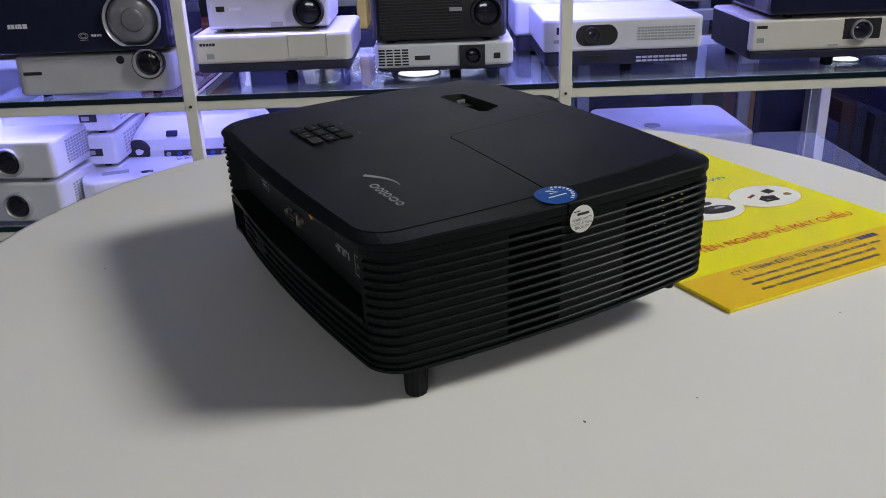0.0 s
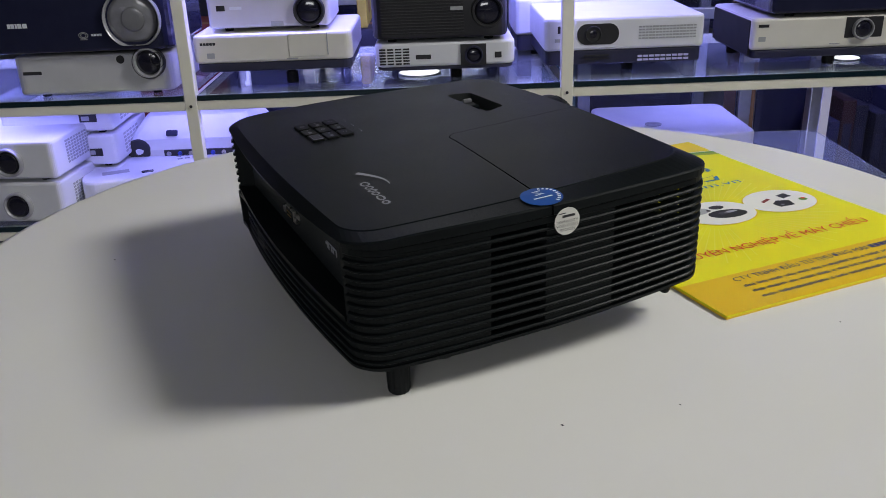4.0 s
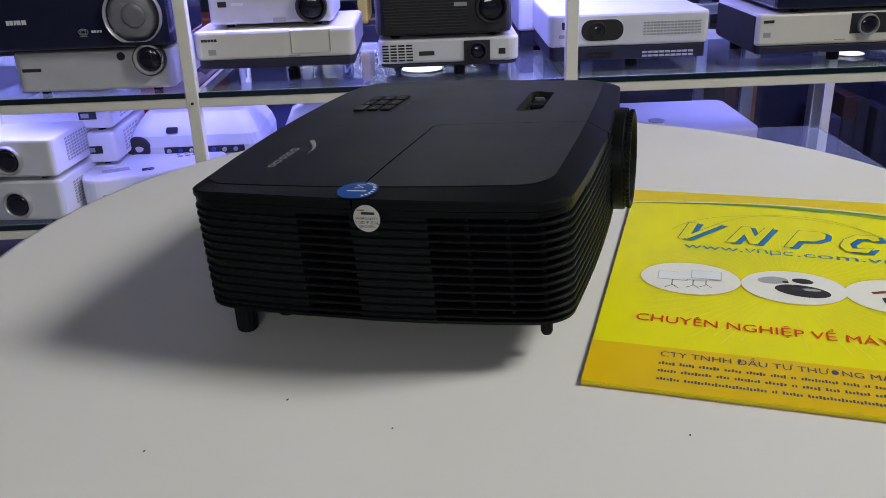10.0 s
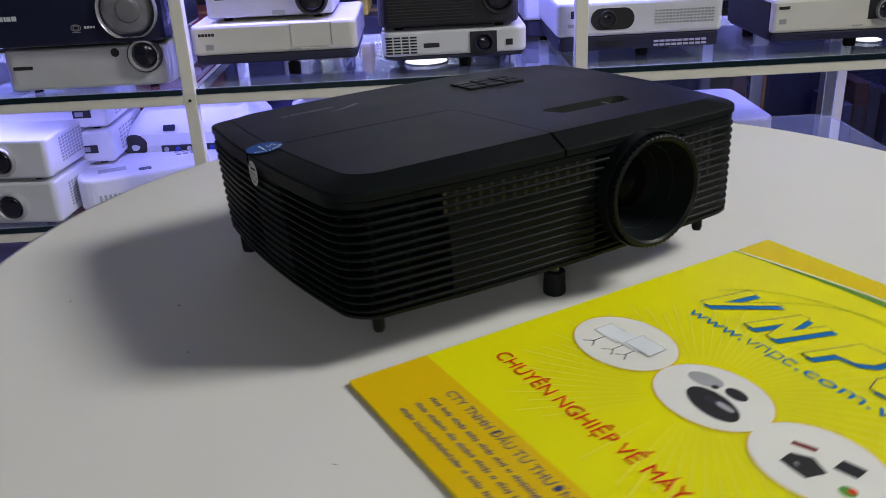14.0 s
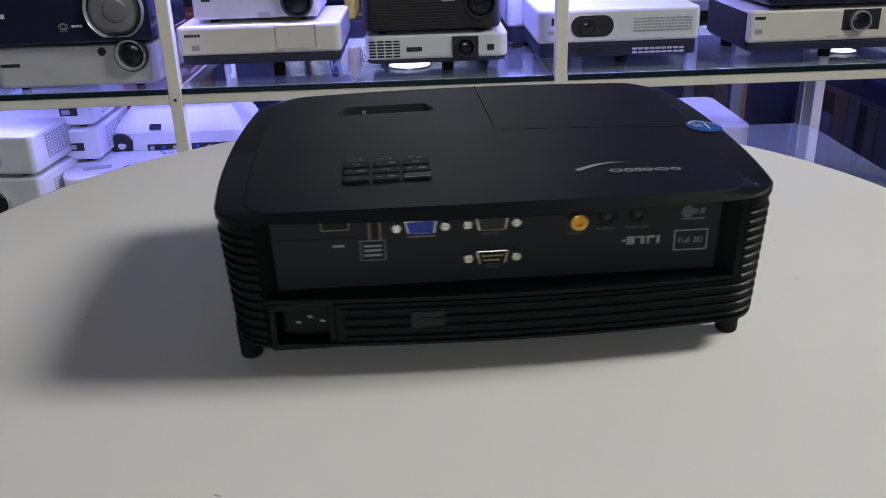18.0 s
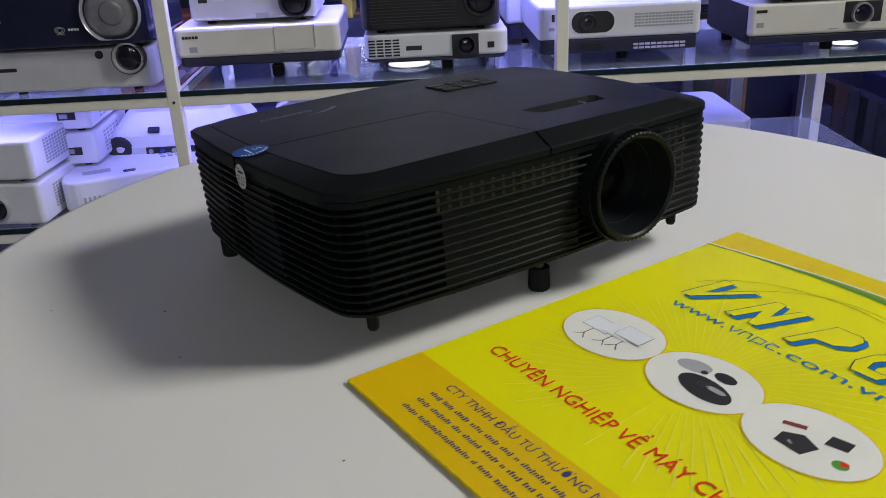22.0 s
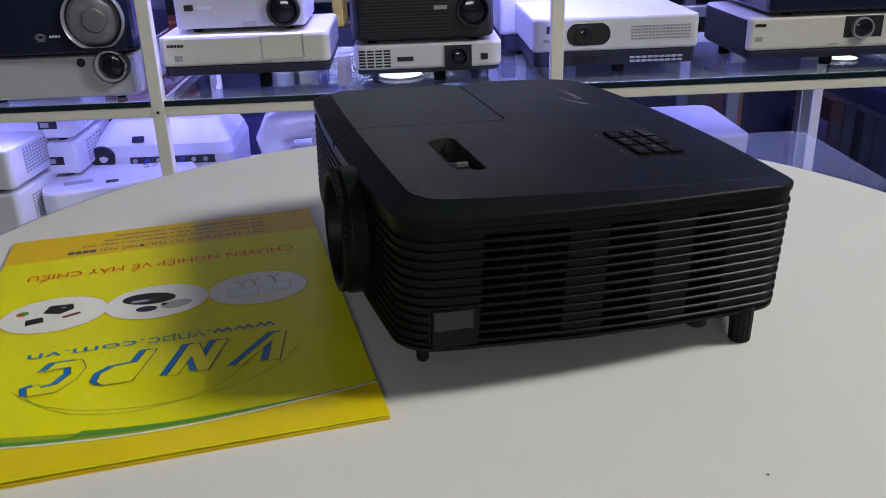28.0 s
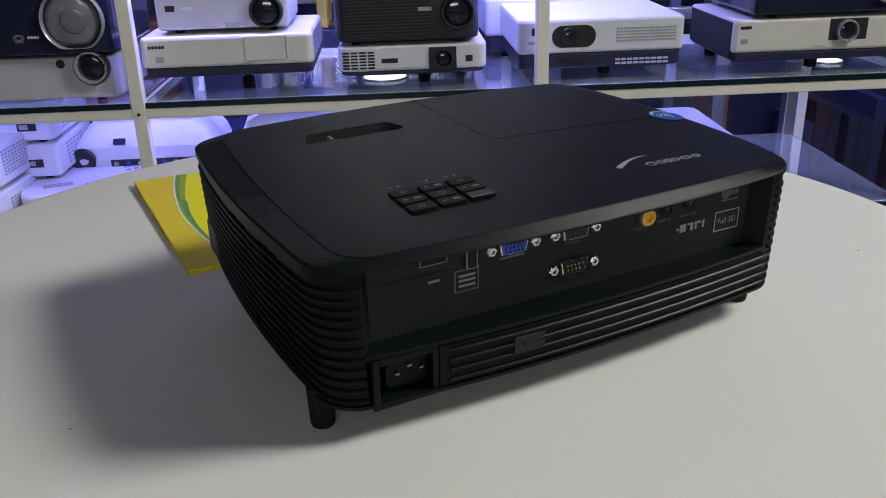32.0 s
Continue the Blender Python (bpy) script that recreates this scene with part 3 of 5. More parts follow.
def groove(p, q, width):
    """A fine dark groove laid from p to q over the cover's edge."""
    bm = bmesh.new()
    p, q = Vector(p), Vector(q)
    side = (q - p).cross(Vector((0, 0, 1))).normalized() * width / 2
    bm.faces.new([bm.verts.new(v) for v in (p - side, q - side, q + side, p + side)])
    return bm


yl = min(y for x, y in O0 if abs(x) < 0.02)
xl = min(x for x, y in O0)
pp("seam", groove((-0.0073, -0.1028, z_top(0, -0.1028) + 0.0003), (-0.0070, yl + 0.0010, lip_z(yl) + 0.0006), 0.0009), M_SEAM)
pp("seam", box(-0.0074, -0.0066, yl - 0.0003, yl + 0.001, 0.0898, lip_z(yl)), M_SEAM)
pp("seam", groove((-0.1335, 0.0025, z_top(-0.1335, 0) + 0.0003), (xl + 0.001, 0.0020, 0.0955), 0.0009), M_SEAM)
pp("seam", box(xl - 0.0003, xl + 0.001, 0.0016, 0.0023, 0.0898, 0.0950), M_SEAM)

# keypad, 3 x 3, with one silver key
for i in range(3):
    for j in range(3):
        cx, cy = 0.0732 - 0.0165 * i, 0.0480 + 0.0102 * j
        bm = vbox(cx - 0.0074, cx + 0.0074, cy - 0.0043, cy + 0.0043, 0, 0.0018, 0.0016, 3, 0.0005)
        last = i == 2 and j == 2
        key = pp("key", on_top(bm, -0.0004), M_KEY, label="silver-framed key" if last else "")
        zz = 0.00155
        if last:
            pp("key_plate", on_top(bars([(cx - 0.0066, cx + 0.0066, cy - 0.0032, cy + 0.0032)], zz), 0), M_PRINT, key, "thin silver frame")
            pp("icon", on_top(bars([(cx - 0.0062, cx + 0.0062, cy - 0.0028, cy + 0.0028)], zz + 0.0002), 0), M_DARKGREY, key)
        elif (i + j) % 2 == 0:
            pp("icon", on_top(stroke([(cx + 0.0016 * math.cos(a), cy + 0.0013 * math.sin(a)) for a in [2 * math.pi * q / 14 for q in range(15)]], 0.0005, zz), 0), M_KEYPRINT, key)
        else:
            bm = flat([(cx + 0.0045, cy - 0.001), (cx + 0.0045, cy + 0.001), (cx + 0.002, cy)], zz)
            bm.faces.new([bm.verts.new((x, y, zz)) for x, y in ((cx - 0.005, cy - 0.0011), (cx - 0.001, cy - 0.0011), (cx - 0.001, cy + 0.0011), (cx - 0.005, cy + 0.0011))])
            pp("icon", on_top(bm, 0), M_KEYPRINT, key)
for i in range(3):
    cx = 0.0732 - 0.0165 * i
    pp("indicator", on_top(disc(cx - 0.002, 0.0372, 0.0008, 0.0006, 0), 0.0002), M_GREYPR)
    pp("printed_mark", on_top(bars([(cx + 0.001, cx + 0.0045, 0.0362, 0.0372)]), 0.0002), M_DIMPRINT)
for y in (-0.0745, -0.0855):
    pp("printed_mark", on_top(bars([(0.046, 0.047, y, y + 0.0008), (0.069, 0.070, y, y + 0.0008), (0.054, 0.062, y, y + 0.0005)]), 0.0002), M_DIMPRINT)
pp("indicator", on_top(disc(0.110, -0.0905, 0.0006, 0.0006), 0.0002), M_PRINT)

# maker's mark on the top: a swoosh and six plain blocks
sw = [(-0.0455 - 0.0285 * u, 0.0705 - 0.0085 * math.sin(u * 2.0) - 0.002 * u) for u in [k / 12 for k in range(13)]]
pp("printed_mark", on_top(stroke(sw, [0.0035 - 0.0030 * (k / 12) for k in range(13)]), 0.0002), M_PRINT, label="pale grey swoosh mark")
for k, (w, h) in enumerate(((0.0075, 0.0055), (0.005, 0.0052), (0.0035, 0.0058), (0.0055, 0.0045), (0.0085, 0.0045), (0.0055, 0.0045))):
    x = -0.0625 - sum((0.0082, 0.0058, 0.0042, 0.0062, 0.0092)[:k])
    pp("printed_block", on_top(stroke([(x - w / 2 + w / 2 * 0.8 * math.cos(a), 0.0728 + h / 2 * 0.8 * math.sin(a)) for a in [2 * math.pi * q / 12 for q in range(13)]], 0.0012), 0.0002), M_PRINT)

# seals
def drape(bm, lift):
    """Wraps (across, along) over the side edge of the cover near the seam."""
    for v in bm.verts:
        s, y = v.co.x, v.co.y + 0.0020
        if s < 0.0045:
            v.co = Vector((-0.1295 - s, y, z_top(-0.1295 - s, y) + lift))
        else:
            q = (s - 0.0045) / 0.016
            v.co = Vector((-0.134 - q * 0.0158, y, z_top(-0.134, y) * (1 - q) + (lip_z(y) + 0.0002) * q + lift))
    return bm


def grid_disc(r, n=12):
    bm = bmesh.new()
    pts = {}
    for i in range(-n, n + 1):
        lim = math.sqrt(max(0, 1 - (i / n) ** 2))
        for j in (-1, 1):
            pts[i, j] = bm.verts.new((r * i / n + 0.0095, r * lim * j, 0))
    for i in range(-n, n):
        q = [pts[i, -1], pts[i + 1, -1], pts[i + 1, 1], pts[i, 1]]
        bm.faces.new(q)
    bmesh.ops.remove_doubles(bm, verts=bm.verts[:], dist=1e-6)
    return bm


seal = pp("seal", drape(grid_disc(0.0112), 0.0005), M_STK, label="round blue seal sticker")
for k in range(10):
    a = radians(200 + 14 * k)
    bm = bars([(-0.0009, 0.0009, -0.0006, 0.0006)])
    move(bm, Matrix.Translation((0.0095 + 0.0092 * math.cos(a), 0.0092 * math.sin(a), 0)) @ Matrix.Rotation(a, 4, "Z"))
    pp("printed_mark", drape(bm, 0.0007), M_WHITEINK, seal)
pp("printed_mark", drape(bars([(0.0108, 0.0119, -0.0055, 0.0055)]), 0.0007), M_WHITEINK, seal)
pp("printed_mark", drape(stroke([(0.0035, -0.0025), (0.0035, 0.0025), (0.0076, -0.0025), (0.0076, 0.0025)], 0.0011), 0.0007), M_WHITEINK, seal)
seal_m = Matrix.Translation((-0.1505, -0.0062, 0.0850)) @ Matrix(((0, 0, -1), (-1, 0, 0), (0, 1, 0))).to_4x4()
wseal = pp("seal", move(disc(0, 0, 0.0075, 0.0075, 0, 36), seal_m), M_WHITE_STK, label="round white warranty seal")
for text, v in (("WARRANTY", -0.0008), ("VOID IF SEAL", -0.0030), ("BROKEN", -0.0052)):
    pp("lettering", writing(text, 0.0023, seal_m @ Matrix.Translation((0, v, 0.0002)), 1.0, "CENTER"), M_INK, wseal)
pp("printed_mark", move(bars([(-0.003, 0.0046, 0.0022, 0.0036), (-0.0052, -0.001, 0.0044, 0.0049)], 0.0002), seal_m), M_INK, wseal)

# objective: collar, knurled focus ring, barrel and lens
LC = (0.0520, 0.0055, 0.0592)
collar = [(0.0346, -0.118), (0.0346, -0.1278), (0.0348, -0.1284), (0.0354, -0.1284), (0.0357, -0.1276), (0.0357, -0.120), (0.0346, -0.118)]
bm = bmesh.new()
rows_c = [[bm.verts.new((LC[0] + r * math.cos(2 * math.pi * k / 72), LC[1] + a, LC[2] + r * math.sin(2 * math.pi * k / 72))) for k in range(72)] for r, a in collar[:-1]]
for a, b in zip(rows_c, rows_c[1:] + rows_c[:1]):
    for k in range(72):
        bm.faces.new((a[k], a[(k + 1) % 72], b[(k + 1) % 72], b[k]))
bmesh.ops.recalc_face_normals(bm, faces=bm.faces[:])
pp("lens_collar", bm, M_EDGE, label="smooth black collar round the focus ring")
ring = [(0.001, -0.1022), (0.0318, -0.1022), (0.0334, -0.1210), (0.0334, -0.1300), (0.0338, -0.1304), (0.0338, -0.1326), (0.0329, -0.1332), (0.0316, -0.1332), (0.0302, -0.1320), (0.0262, -0.1190), (0.0258, -0.1188), (0.0222, -0.1092), (0.0216, -0.1090), (0.0190, -0.1040), (0.0184, -0.1035), (0.001, -0.1035)]
lens_ring = pp("focus_ring", revolve(ring, LC, "y", 180, lambda k, j: 0.0007 * ((k // 1) % 3 == 0) if j in (4, 5) else (0.0003 * ((k // 3) % 2) if j in (2, 3) else 0)), M_EDGE, label="knurled black focus ring")
pp("barrel", revolve([(0.001, -0.1032), (0.0181, -0.1032), (0.0181, -0.1070), (0.0172, -0.1072), (0.0166, -0.1055), (0.001, -0.1053)], LC, "y", 64), M_BRONZE, lens_ring, "dark bronze barrel")
pp("lens", revolve([(0.0163, -0.1056), (0.0150, -0.1072), (0.0115, -0.1090), (0.006, -0.1102), (0.001, -0.1105)], LC, "y", 48), M_LENS, lens_ring, "dark coated front lens", True)
pp("sensor_window", revolve([(0.0074, -0.108), (0.0074, -0.1160), (0.0070, -0.1166), (0.0064, -0.1160), (0.0058, -0.1160), (0.0046, -0.1163), (0.0030, -0.1165), (0.0015, -0.1166), (0.0004, -0.1166)], (0.1073, 0.0055, 0.0705), "y", 40), M_IR, label="round infrared receiver window", smooth=True)

# feet
for x, y in ((-0.1315, 0.0868), (0.1370, 0.0840)):
    foot = pp("foot", revolve([(0.001, 0.0), (0.0050, 0.0), (0.0057, 0.0012), (0.0063, 0.0220), (0.001, 0.0220)], (x, y, 0), "z", 28, lambda k, j: 0.0004 * (k % 2)), M_RUBBER, label="ribbed black rear foot")
    for px, py in ((x * 0.86, y + 0.006), (x * 0.985, y - 0.028)):
        pp("foot_pad", revolve([(0.001, 0.0178), (0.005, 0.0178), (0.006, 0.0190), (0.006, 0.0260), (0.001, 0.0260)], (px, py, 0), "z", 20), M_EDGE)
foot = pp("foot", revolve([(0.001, 0.0), (0.0062, 0.0), (0.0066, 0.001), (0.0062, 0.0150), (0.001, 0.0150)], (0.0, -0.0945, 0), "z", 30, lambda k, j: 0.0004 * (k % 2)), M_RUBBER, label="black screw foot under the front")
pp("screw", revolve([(0.001, 0.0149), (0.003, 0.0149), (0.003, 0.026), (0.001, 0.026)], (0.0, -0.0945, 0), "z", 16), M_DIMSTEEL, foot)
for x in (-0.1205, 0.1205):
    pp("stud", revolve([(0.001, 0.0092), (0.0026, 0.0092), (0.0034, 0.011), (0.0036, 0.024), (0.001, 0.024)], (x, -0.0948, 0), "z", 18), M_EDGE)

# lock flap on the side
hx0 = edge_at(0.03, 0.0, "right", -0.081)[0]
fl = pp("side_hatch", box(hx0 - 0.008, hx0 + 0.0002, -0.0955, -0.0727, 0.0265, 0.0470, 0.0006), M_EDGE, label="small square hatch in the side")
pp("hatch_window", box(hx0 - 0.0003, hx0 + 0.0005, -0.0945, -0.0745, 0.0360, 0.0462, 0.0002), M_SLOT, fl)

# connector bay
YB = 0.0985
panel = pp("rear_panel", box(-0.1215, 0.1215, YB - 0.004, YB, 0.0475, 0.0910), M_PANEL, label="charcoal connector panel")
bay = bmesh.new()
box(0.1215, 0.1255, 0.0935, 0.1055, 0.0462, 0.0895, 0.0006, 2, bay)
box(-0.1255, -0.1215, 0.0935, 0.1055, 0.0462, 0.0895, 0.0006, 2, bay)
pp("bay_frame", bay, M_EDGE)


def rear_slab(inset, x0, x1, z0, z1):
    """A slab that follows the bowed rear of the case."""
    sk = [(x, y) for x, y in shell_loop(inset, (z0 + z1) / 2) if y > 0.05 and x0 < x < x1]
    bm = bmesh.new()
    lo = [bm.verts.new((x, y, z0)) for x, y in sk] + [bm.verts.new((sk[-1][0], 0.084, z0)), bm.verts.new((sk[0][0], 0.084, z0))]
    hi = [bm.verts.new((v.co.x, v.co.y, z1)) for v in lo]
    for k in range(len(lo)):
        k2 = (k + 1) % len(lo)
        bm.faces.new((lo[k], lo[k2], hi[k2], hi[k]))
    bm.faces.new(lo)
    bm.faces.new(hi)
    bmesh.ops.recalc_face_normals(bm, faces=bm.faces[:])
    return bm


pp("bay_ledge", rear_slab(0.0004, -0.1245, 0.1245, 0.0464, 0.0486), M_EDGE)
pp("rear_skirt", rear_slab(0.0016, -0.1245, 0.0868, 0.0240, 0.0463), M_CORE)


UP = 0.0026  # the connectors sit this much higher than their nominal heights


def rear(u0, u1, v0, v1, d0, d1, bevel=0.0):
    return box(u0, u1, YB + d0, YB + d1, v0 + UP, v1 + UP, bevel)


def nut(x, z, parent):
    pp("jack_nut", revolve([(0.0031, YB + 0.0002), (0.0031, YB + 0.0024), (0.0024, YB + 0.0031), (0.0013, YB + 0.0031), (0.0012, YB + 0.001), (0.0005, YB + 0.001)], (x, 0, z + UP), "y", 6), M_STEEL, parent, "nickel jack nut")


def dsub(x, z, face, label, pins):
    w = 0.0085
    bm = bmesh.new()
    pts = [(-w, 0.0039), (w, 0.0039), (w - 0.0014, -0.0039), (-w + 0.0014, -0.0039)]
    lo = [bm.verts.new((x + a, YB + 0.0003, z + b + UP)) for a, b in pts]
    hi = [bm.verts.new((x + a, YB + 0.0026, z + b + UP)) for a, b in pts]
    for k in range(4):
        bm.faces.new((lo[k], lo[(k + 1) % 4], hi[(k + 1) % 4], hi[k]))
    bm.faces.new(lo)
    bm.faces.new(hi)
    bmesh.ops.recalc_face_normals(bm, faces=bm.faces[:])
    bmesh.ops.bevel(bm, geom=bm.edges[:], offset=0.0006, segments=2, profile=0.5, affect="EDGES")
    port = pp("port", bm, M_STEEL, label=label)
    bm = bmesh.new()
    lo = [bm.verts.new((x + a * 0.88, YB + 0.0024, z + b * 0.82 + UP)) for a, b in pts]
    hi = [bm.verts.new((x + a * 0.88, YB + 0.0029, z + b * 0.82 + UP)) for a, b in pts]
    for k in range(4):
        bm.faces.new((lo[k], lo[(k + 1) % 4], hi[(k + 1) % 4], hi[k]))
    bm.faces.new(lo)
    bm.faces.new(hi)
    bmesh.ops.recalc_face_normals(bm, faces=bm.faces[:])
    pp("insert", bm, face, port)
    bm = bmesh.new()
    for row, (count, dz) in enumerate(pins):
        for k in range(count):
            px = x + (k - (count - 1) / 2) * 0.0023 + (0.0006 if row == 1 else 0)
            box(px - 0.0004, px + 0.0004, YB + 0.0029, YB + 0.0032, z + dz - 0.0004 + UP, z + dz + 0.0004 + UP, 0, 2, bm)
    pp("pin_field", bm, M_GOLD if face == M_HOLE else M_HOLE, port)
    nut(x + 0.0125, z, port)
    nut(x - 0.0125, z, port)


dsub(0.0405, 0.0788, M_VGA, "blue fifteen-pin video port", ((5, 0.0018), (5, 0.0), (5, -0.0018)))
dsub(0.0040, 0.0788, M_DARKGREY, "black fifteen-pin video output port", ((5, 0.0018), (5, 0.0), (5, -0.0018)))
dsub(0.0040, 0.0598, M_HOLE, "nine-pin serial port", ((5, 0.0012), (4, -0.0012)))
hd = pp("port", rear(0.0765, 0.0915, 0.0788, 0.0842, 0.0, 0.0022, 0.0006), M_DIMSTEEL, label="small flat digital video port")
pp("insert", rear(0.0775, 0.0905, 0.0798, 0.0834, 0.0021, 0.0025), M_HOLE, hd)
us = pp("port", rear(0.0608, 0.0672, 0.0725, 0.0858, 0.0, 0.0030, 0.0005), M_DIMSTEEL, label="upright metal service port")
pp("insert", rear(0.0618, 0.0662, 0.0735, 0.0850, 0.0029, 0.0033), M_HOLE, us)
pp("label_plate", rear(0.0588, 0.0722, 0.0605, 0.0722, 0.0, 0.0004), M_DIMPRINT)
pp("label_plate", rear(0.0596, 0.0714, 0.0613, 0.0714, 0.0004, 0.0006), M_PANEL)
for v in (0.0690, 0.0665, 0.0638):
    pp("printed_mark", rear(0.0610, 0.0700, v - 0.0006, v + 0.0006, 0.0006, 0.0008), M_PRINT)
rc = pp("port", revolve([(0.0050, YB), (0.0050, YB + 0.0025), (0.0045, YB + 0.0048), (0.0040, YB + 0.0050), (0.0036, YB + 0.0050), (0.0034, YB + 0.002), (0.001, YB + 0.002)], (-0.0407, 0, 0.0777 + UP), "y", 30), M_GOLD, label="round video socket with a yellow core", smooth=True)
pp("insert", revolve([(0.0037, YB + 0.0004), (0.0037, YB + 0.0051), (0.0022, YB + 0.0051), (0.0020, YB + 0.003), (0.001, YB + 0.003)], (-0.0407, 0, 0.0777 + UP), "y", 26), M_RCA, rc, "yellow plastic core")
for x, z in ((-0.0562, 0.0785), (-0.0722, 0.0790)):
    jk = pp("port", revolve([(0.0046, YB), (0.0046, YB + 0.0016), (0.0040, YB + 0.0020), (0.0022, YB + 0.0020), (0.0020, YB + 0.0006), (0.0005, YB + 0.0006)], (x, 0, z + UP), "y", 26), M_HOLE, label="black audio jack")
    pp("insert", revolve([(0.0019, YB + 0.0007), (0.0019, YB + 0.0012), (0.0005, YB + 0.0012)], (x, 0, z + UP), "y", 16), M_DARKGREY, jk)
back_m = Matrix(((-1, 0, 0), (0, 0, 1), (0, 1, 0))).to_4x4()


def back_text(text, size, x, z, material=None):
    pp("lettering", writing(text, size, Matrix.Translation((x, YB + 0.0003, z + UP)) @ back_m, 1.0, "CENTER"), material or M_PRINT)


back_text("VIDEO", 0.0027, -0.0395, 0.0695, M_DIMPRINT)
back_text("Audio In", 0.0027, -0.0552, 0.0712, M_DIMPRINT)
back_text("Audio Out", 0.0027, -0.0716, 0.0712, M_DIMPRINT)
back_text("VGA-OUT", 0.0024, 0.004, 0.0717, M_DIMPRINT)
back_text("RS232", 0.0024, 0.004, 0.0527, M_DIMPRINT)
pp("printed_mark", rear(0.0330, 0.0475, 0.0722, 0.0734, 0.0002, 0.0003), M_DIMPRINT)
pp("printed_mark", rear(0.0800, 0.0860, 0.0690, 0.0703, 0.0002, 0.0003), M_PRINT)
back_text("Full 3D", 0.0046, -0.1012, 0.0613)
pp("printed_frame", rear(-0.1102, -0.0922, 0.0570, 0.0576, 0.0002, 0.0004), M_PRINT)
for u0, u1, v0, v1 in ((-0.1102, -0.0922, 0.0682, 0.0688), (-0.1102, -0.1096, 0.0576, 0.0682), (-0.0928, -0.0922, 0.0576, 0.0682)):
    pp("printed_frame", rear(u0, u1, v0, v1, 0.0002, 0.0004), M_PRINT)
for u0, u1, v0, v1 in ((-0.0690, -0.0670, 0.0620, 0.0665), (-0.0664, -0.0645, 0.0636, 0.0648), (-0.0712, -0.0692, 0.0620, 0.0665), (-0.0765, -0.0722, 0.0655, 0.0665), (-0.0765, -0.0745, 0.0620, 0.0656), (-0.0820, -0.0775, 0.0652, 0.0665), (-0.0845, -0.0830, 0.0620, 0.0665), (-0.0790, -0.0778, 0.0620, 0.0652)):
    pp("printed_block", rear(u0, u1, v0, v1, 0.0002, 0.0004), M_PRINT)
pp("printed_block", revolve([(0.0034, YB + 0.0002), (0.0034, YB + 0.0004), (0.0028, YB + 0.0004), (0.0028, YB + 0.0002)], (-0.0985, 0, 0.0790 + UP), "y", 24), M_DIMPRINT)
for u in (-0.0985, -0.1022, -0.1060):
    pp("printed_block", rear(u - 0.0013, u + 0.0013, 0.0776, 0.0806, 0.0004, 0.0006), M_DIMPRINT)
pp("printed_mark", rear(-0.1075, -0.0955, 0.0745, 0.0754, 0.0002, 0.0004), M_DIMPRINT)
pp("panel_seam", rear(0.075, 0.1215, 0.0736, 0.0742, 0.0, 0.0003), M_HOLE)
# mains inlet and lock slot
inl = bmesh.new()
for x0, x1, z0, z1 in ((0.0872, 0.0905, 0.0195, 0.0460), (0.1175, 0.1208, 0.0195, 0.0460), (0.0906, 0.1174, 0.0425, 0.0460), (0.0906, 0.1174, 0.0195, 0.0228)):
    box(x0, x1, 0.0900, 0.1108, z0, z1, 0.0005, 2, inl)
inlet = pp("mains_inlet", inl, M_EDGE, label="recessed three-pin mains inlet")
pp("inlet_cavity", box(0.0904, 0.1176, 0.0905, 0.0985, 0.0226, 0.0427), M_HOLE, inlet)
socket = vbox(0.0907, 0.1120, -0.0075, 0.0075, 0, 0.006, 0.004)
pp("inlet_body", move(socket, Matrix.Translation((0, 0.1048, 0.0330)) @ Matrix.Rotation(radians(90), 4, "X")), M_EDGE, inlet)
for x, z in ((0.1066, 0.0330), (0.1002, 0.0360), (0.0938, 0.0332)):
    pp("pin", box(x - 0.0012, x + 0.0012, 0.1040, 0.1060, z - 0.0008, z + 0.0008, 0.0003), M_DIMSTEEL, inlet)
lk = pp("lock_plate", box(0.0300, 0.0480, 0.1040, 0.1150, 0.0305, 0.0402, 0.0006), M_PANEL, label="plate with a lock slot")
pp("lock_slot", box(0.0355, 0.0425, 0.1147, 0.1153, 0.0338, 0.0368), M_HOLE, lk)

# the front stands higher on its screw foot than the rear
# and its lowest fins fan out a little towards the rear
for child in projector.children:
    if child.name.split(".")[0] in ("inner_case", "bottom_tray", "fin", "rear_skirt", "foot_pad"):
        for v in child.data.vertices:
            v.co.z -= 0.0034 * min(1.0, max(0.0, (0.060 - v.co.z) / 0.034)) * max(0.0, v.co.y + AY + 0.1) / 0.2
TILT = Matrix.Translation((-AX, -AY, 0)) @ Matrix.Rotation(radians(-1.72), 4, "X") @ Matrix.Translation((AX, AY, 0))
for child in projector.children:
    if child.name.split(".")[0] != "foot":
        child.matrix_basis = TILT

# ---- the brochure on the table ----
BW, BH = 0.220, 0.311
brochure = thing("brochure", "glossy yellow folded brochure lying on the table", "brochure", pose(0, 0, 0))
BC = Matrix.Translation((-BW / 2, -BH / 2, 0))


def bp(name, bm, material, parent=None, label=""):
    """A part of the brochure: u to the right, v up the page, from its lower left corner."""
    return part(name, move(bm, BC), material, parent or brochure, label)


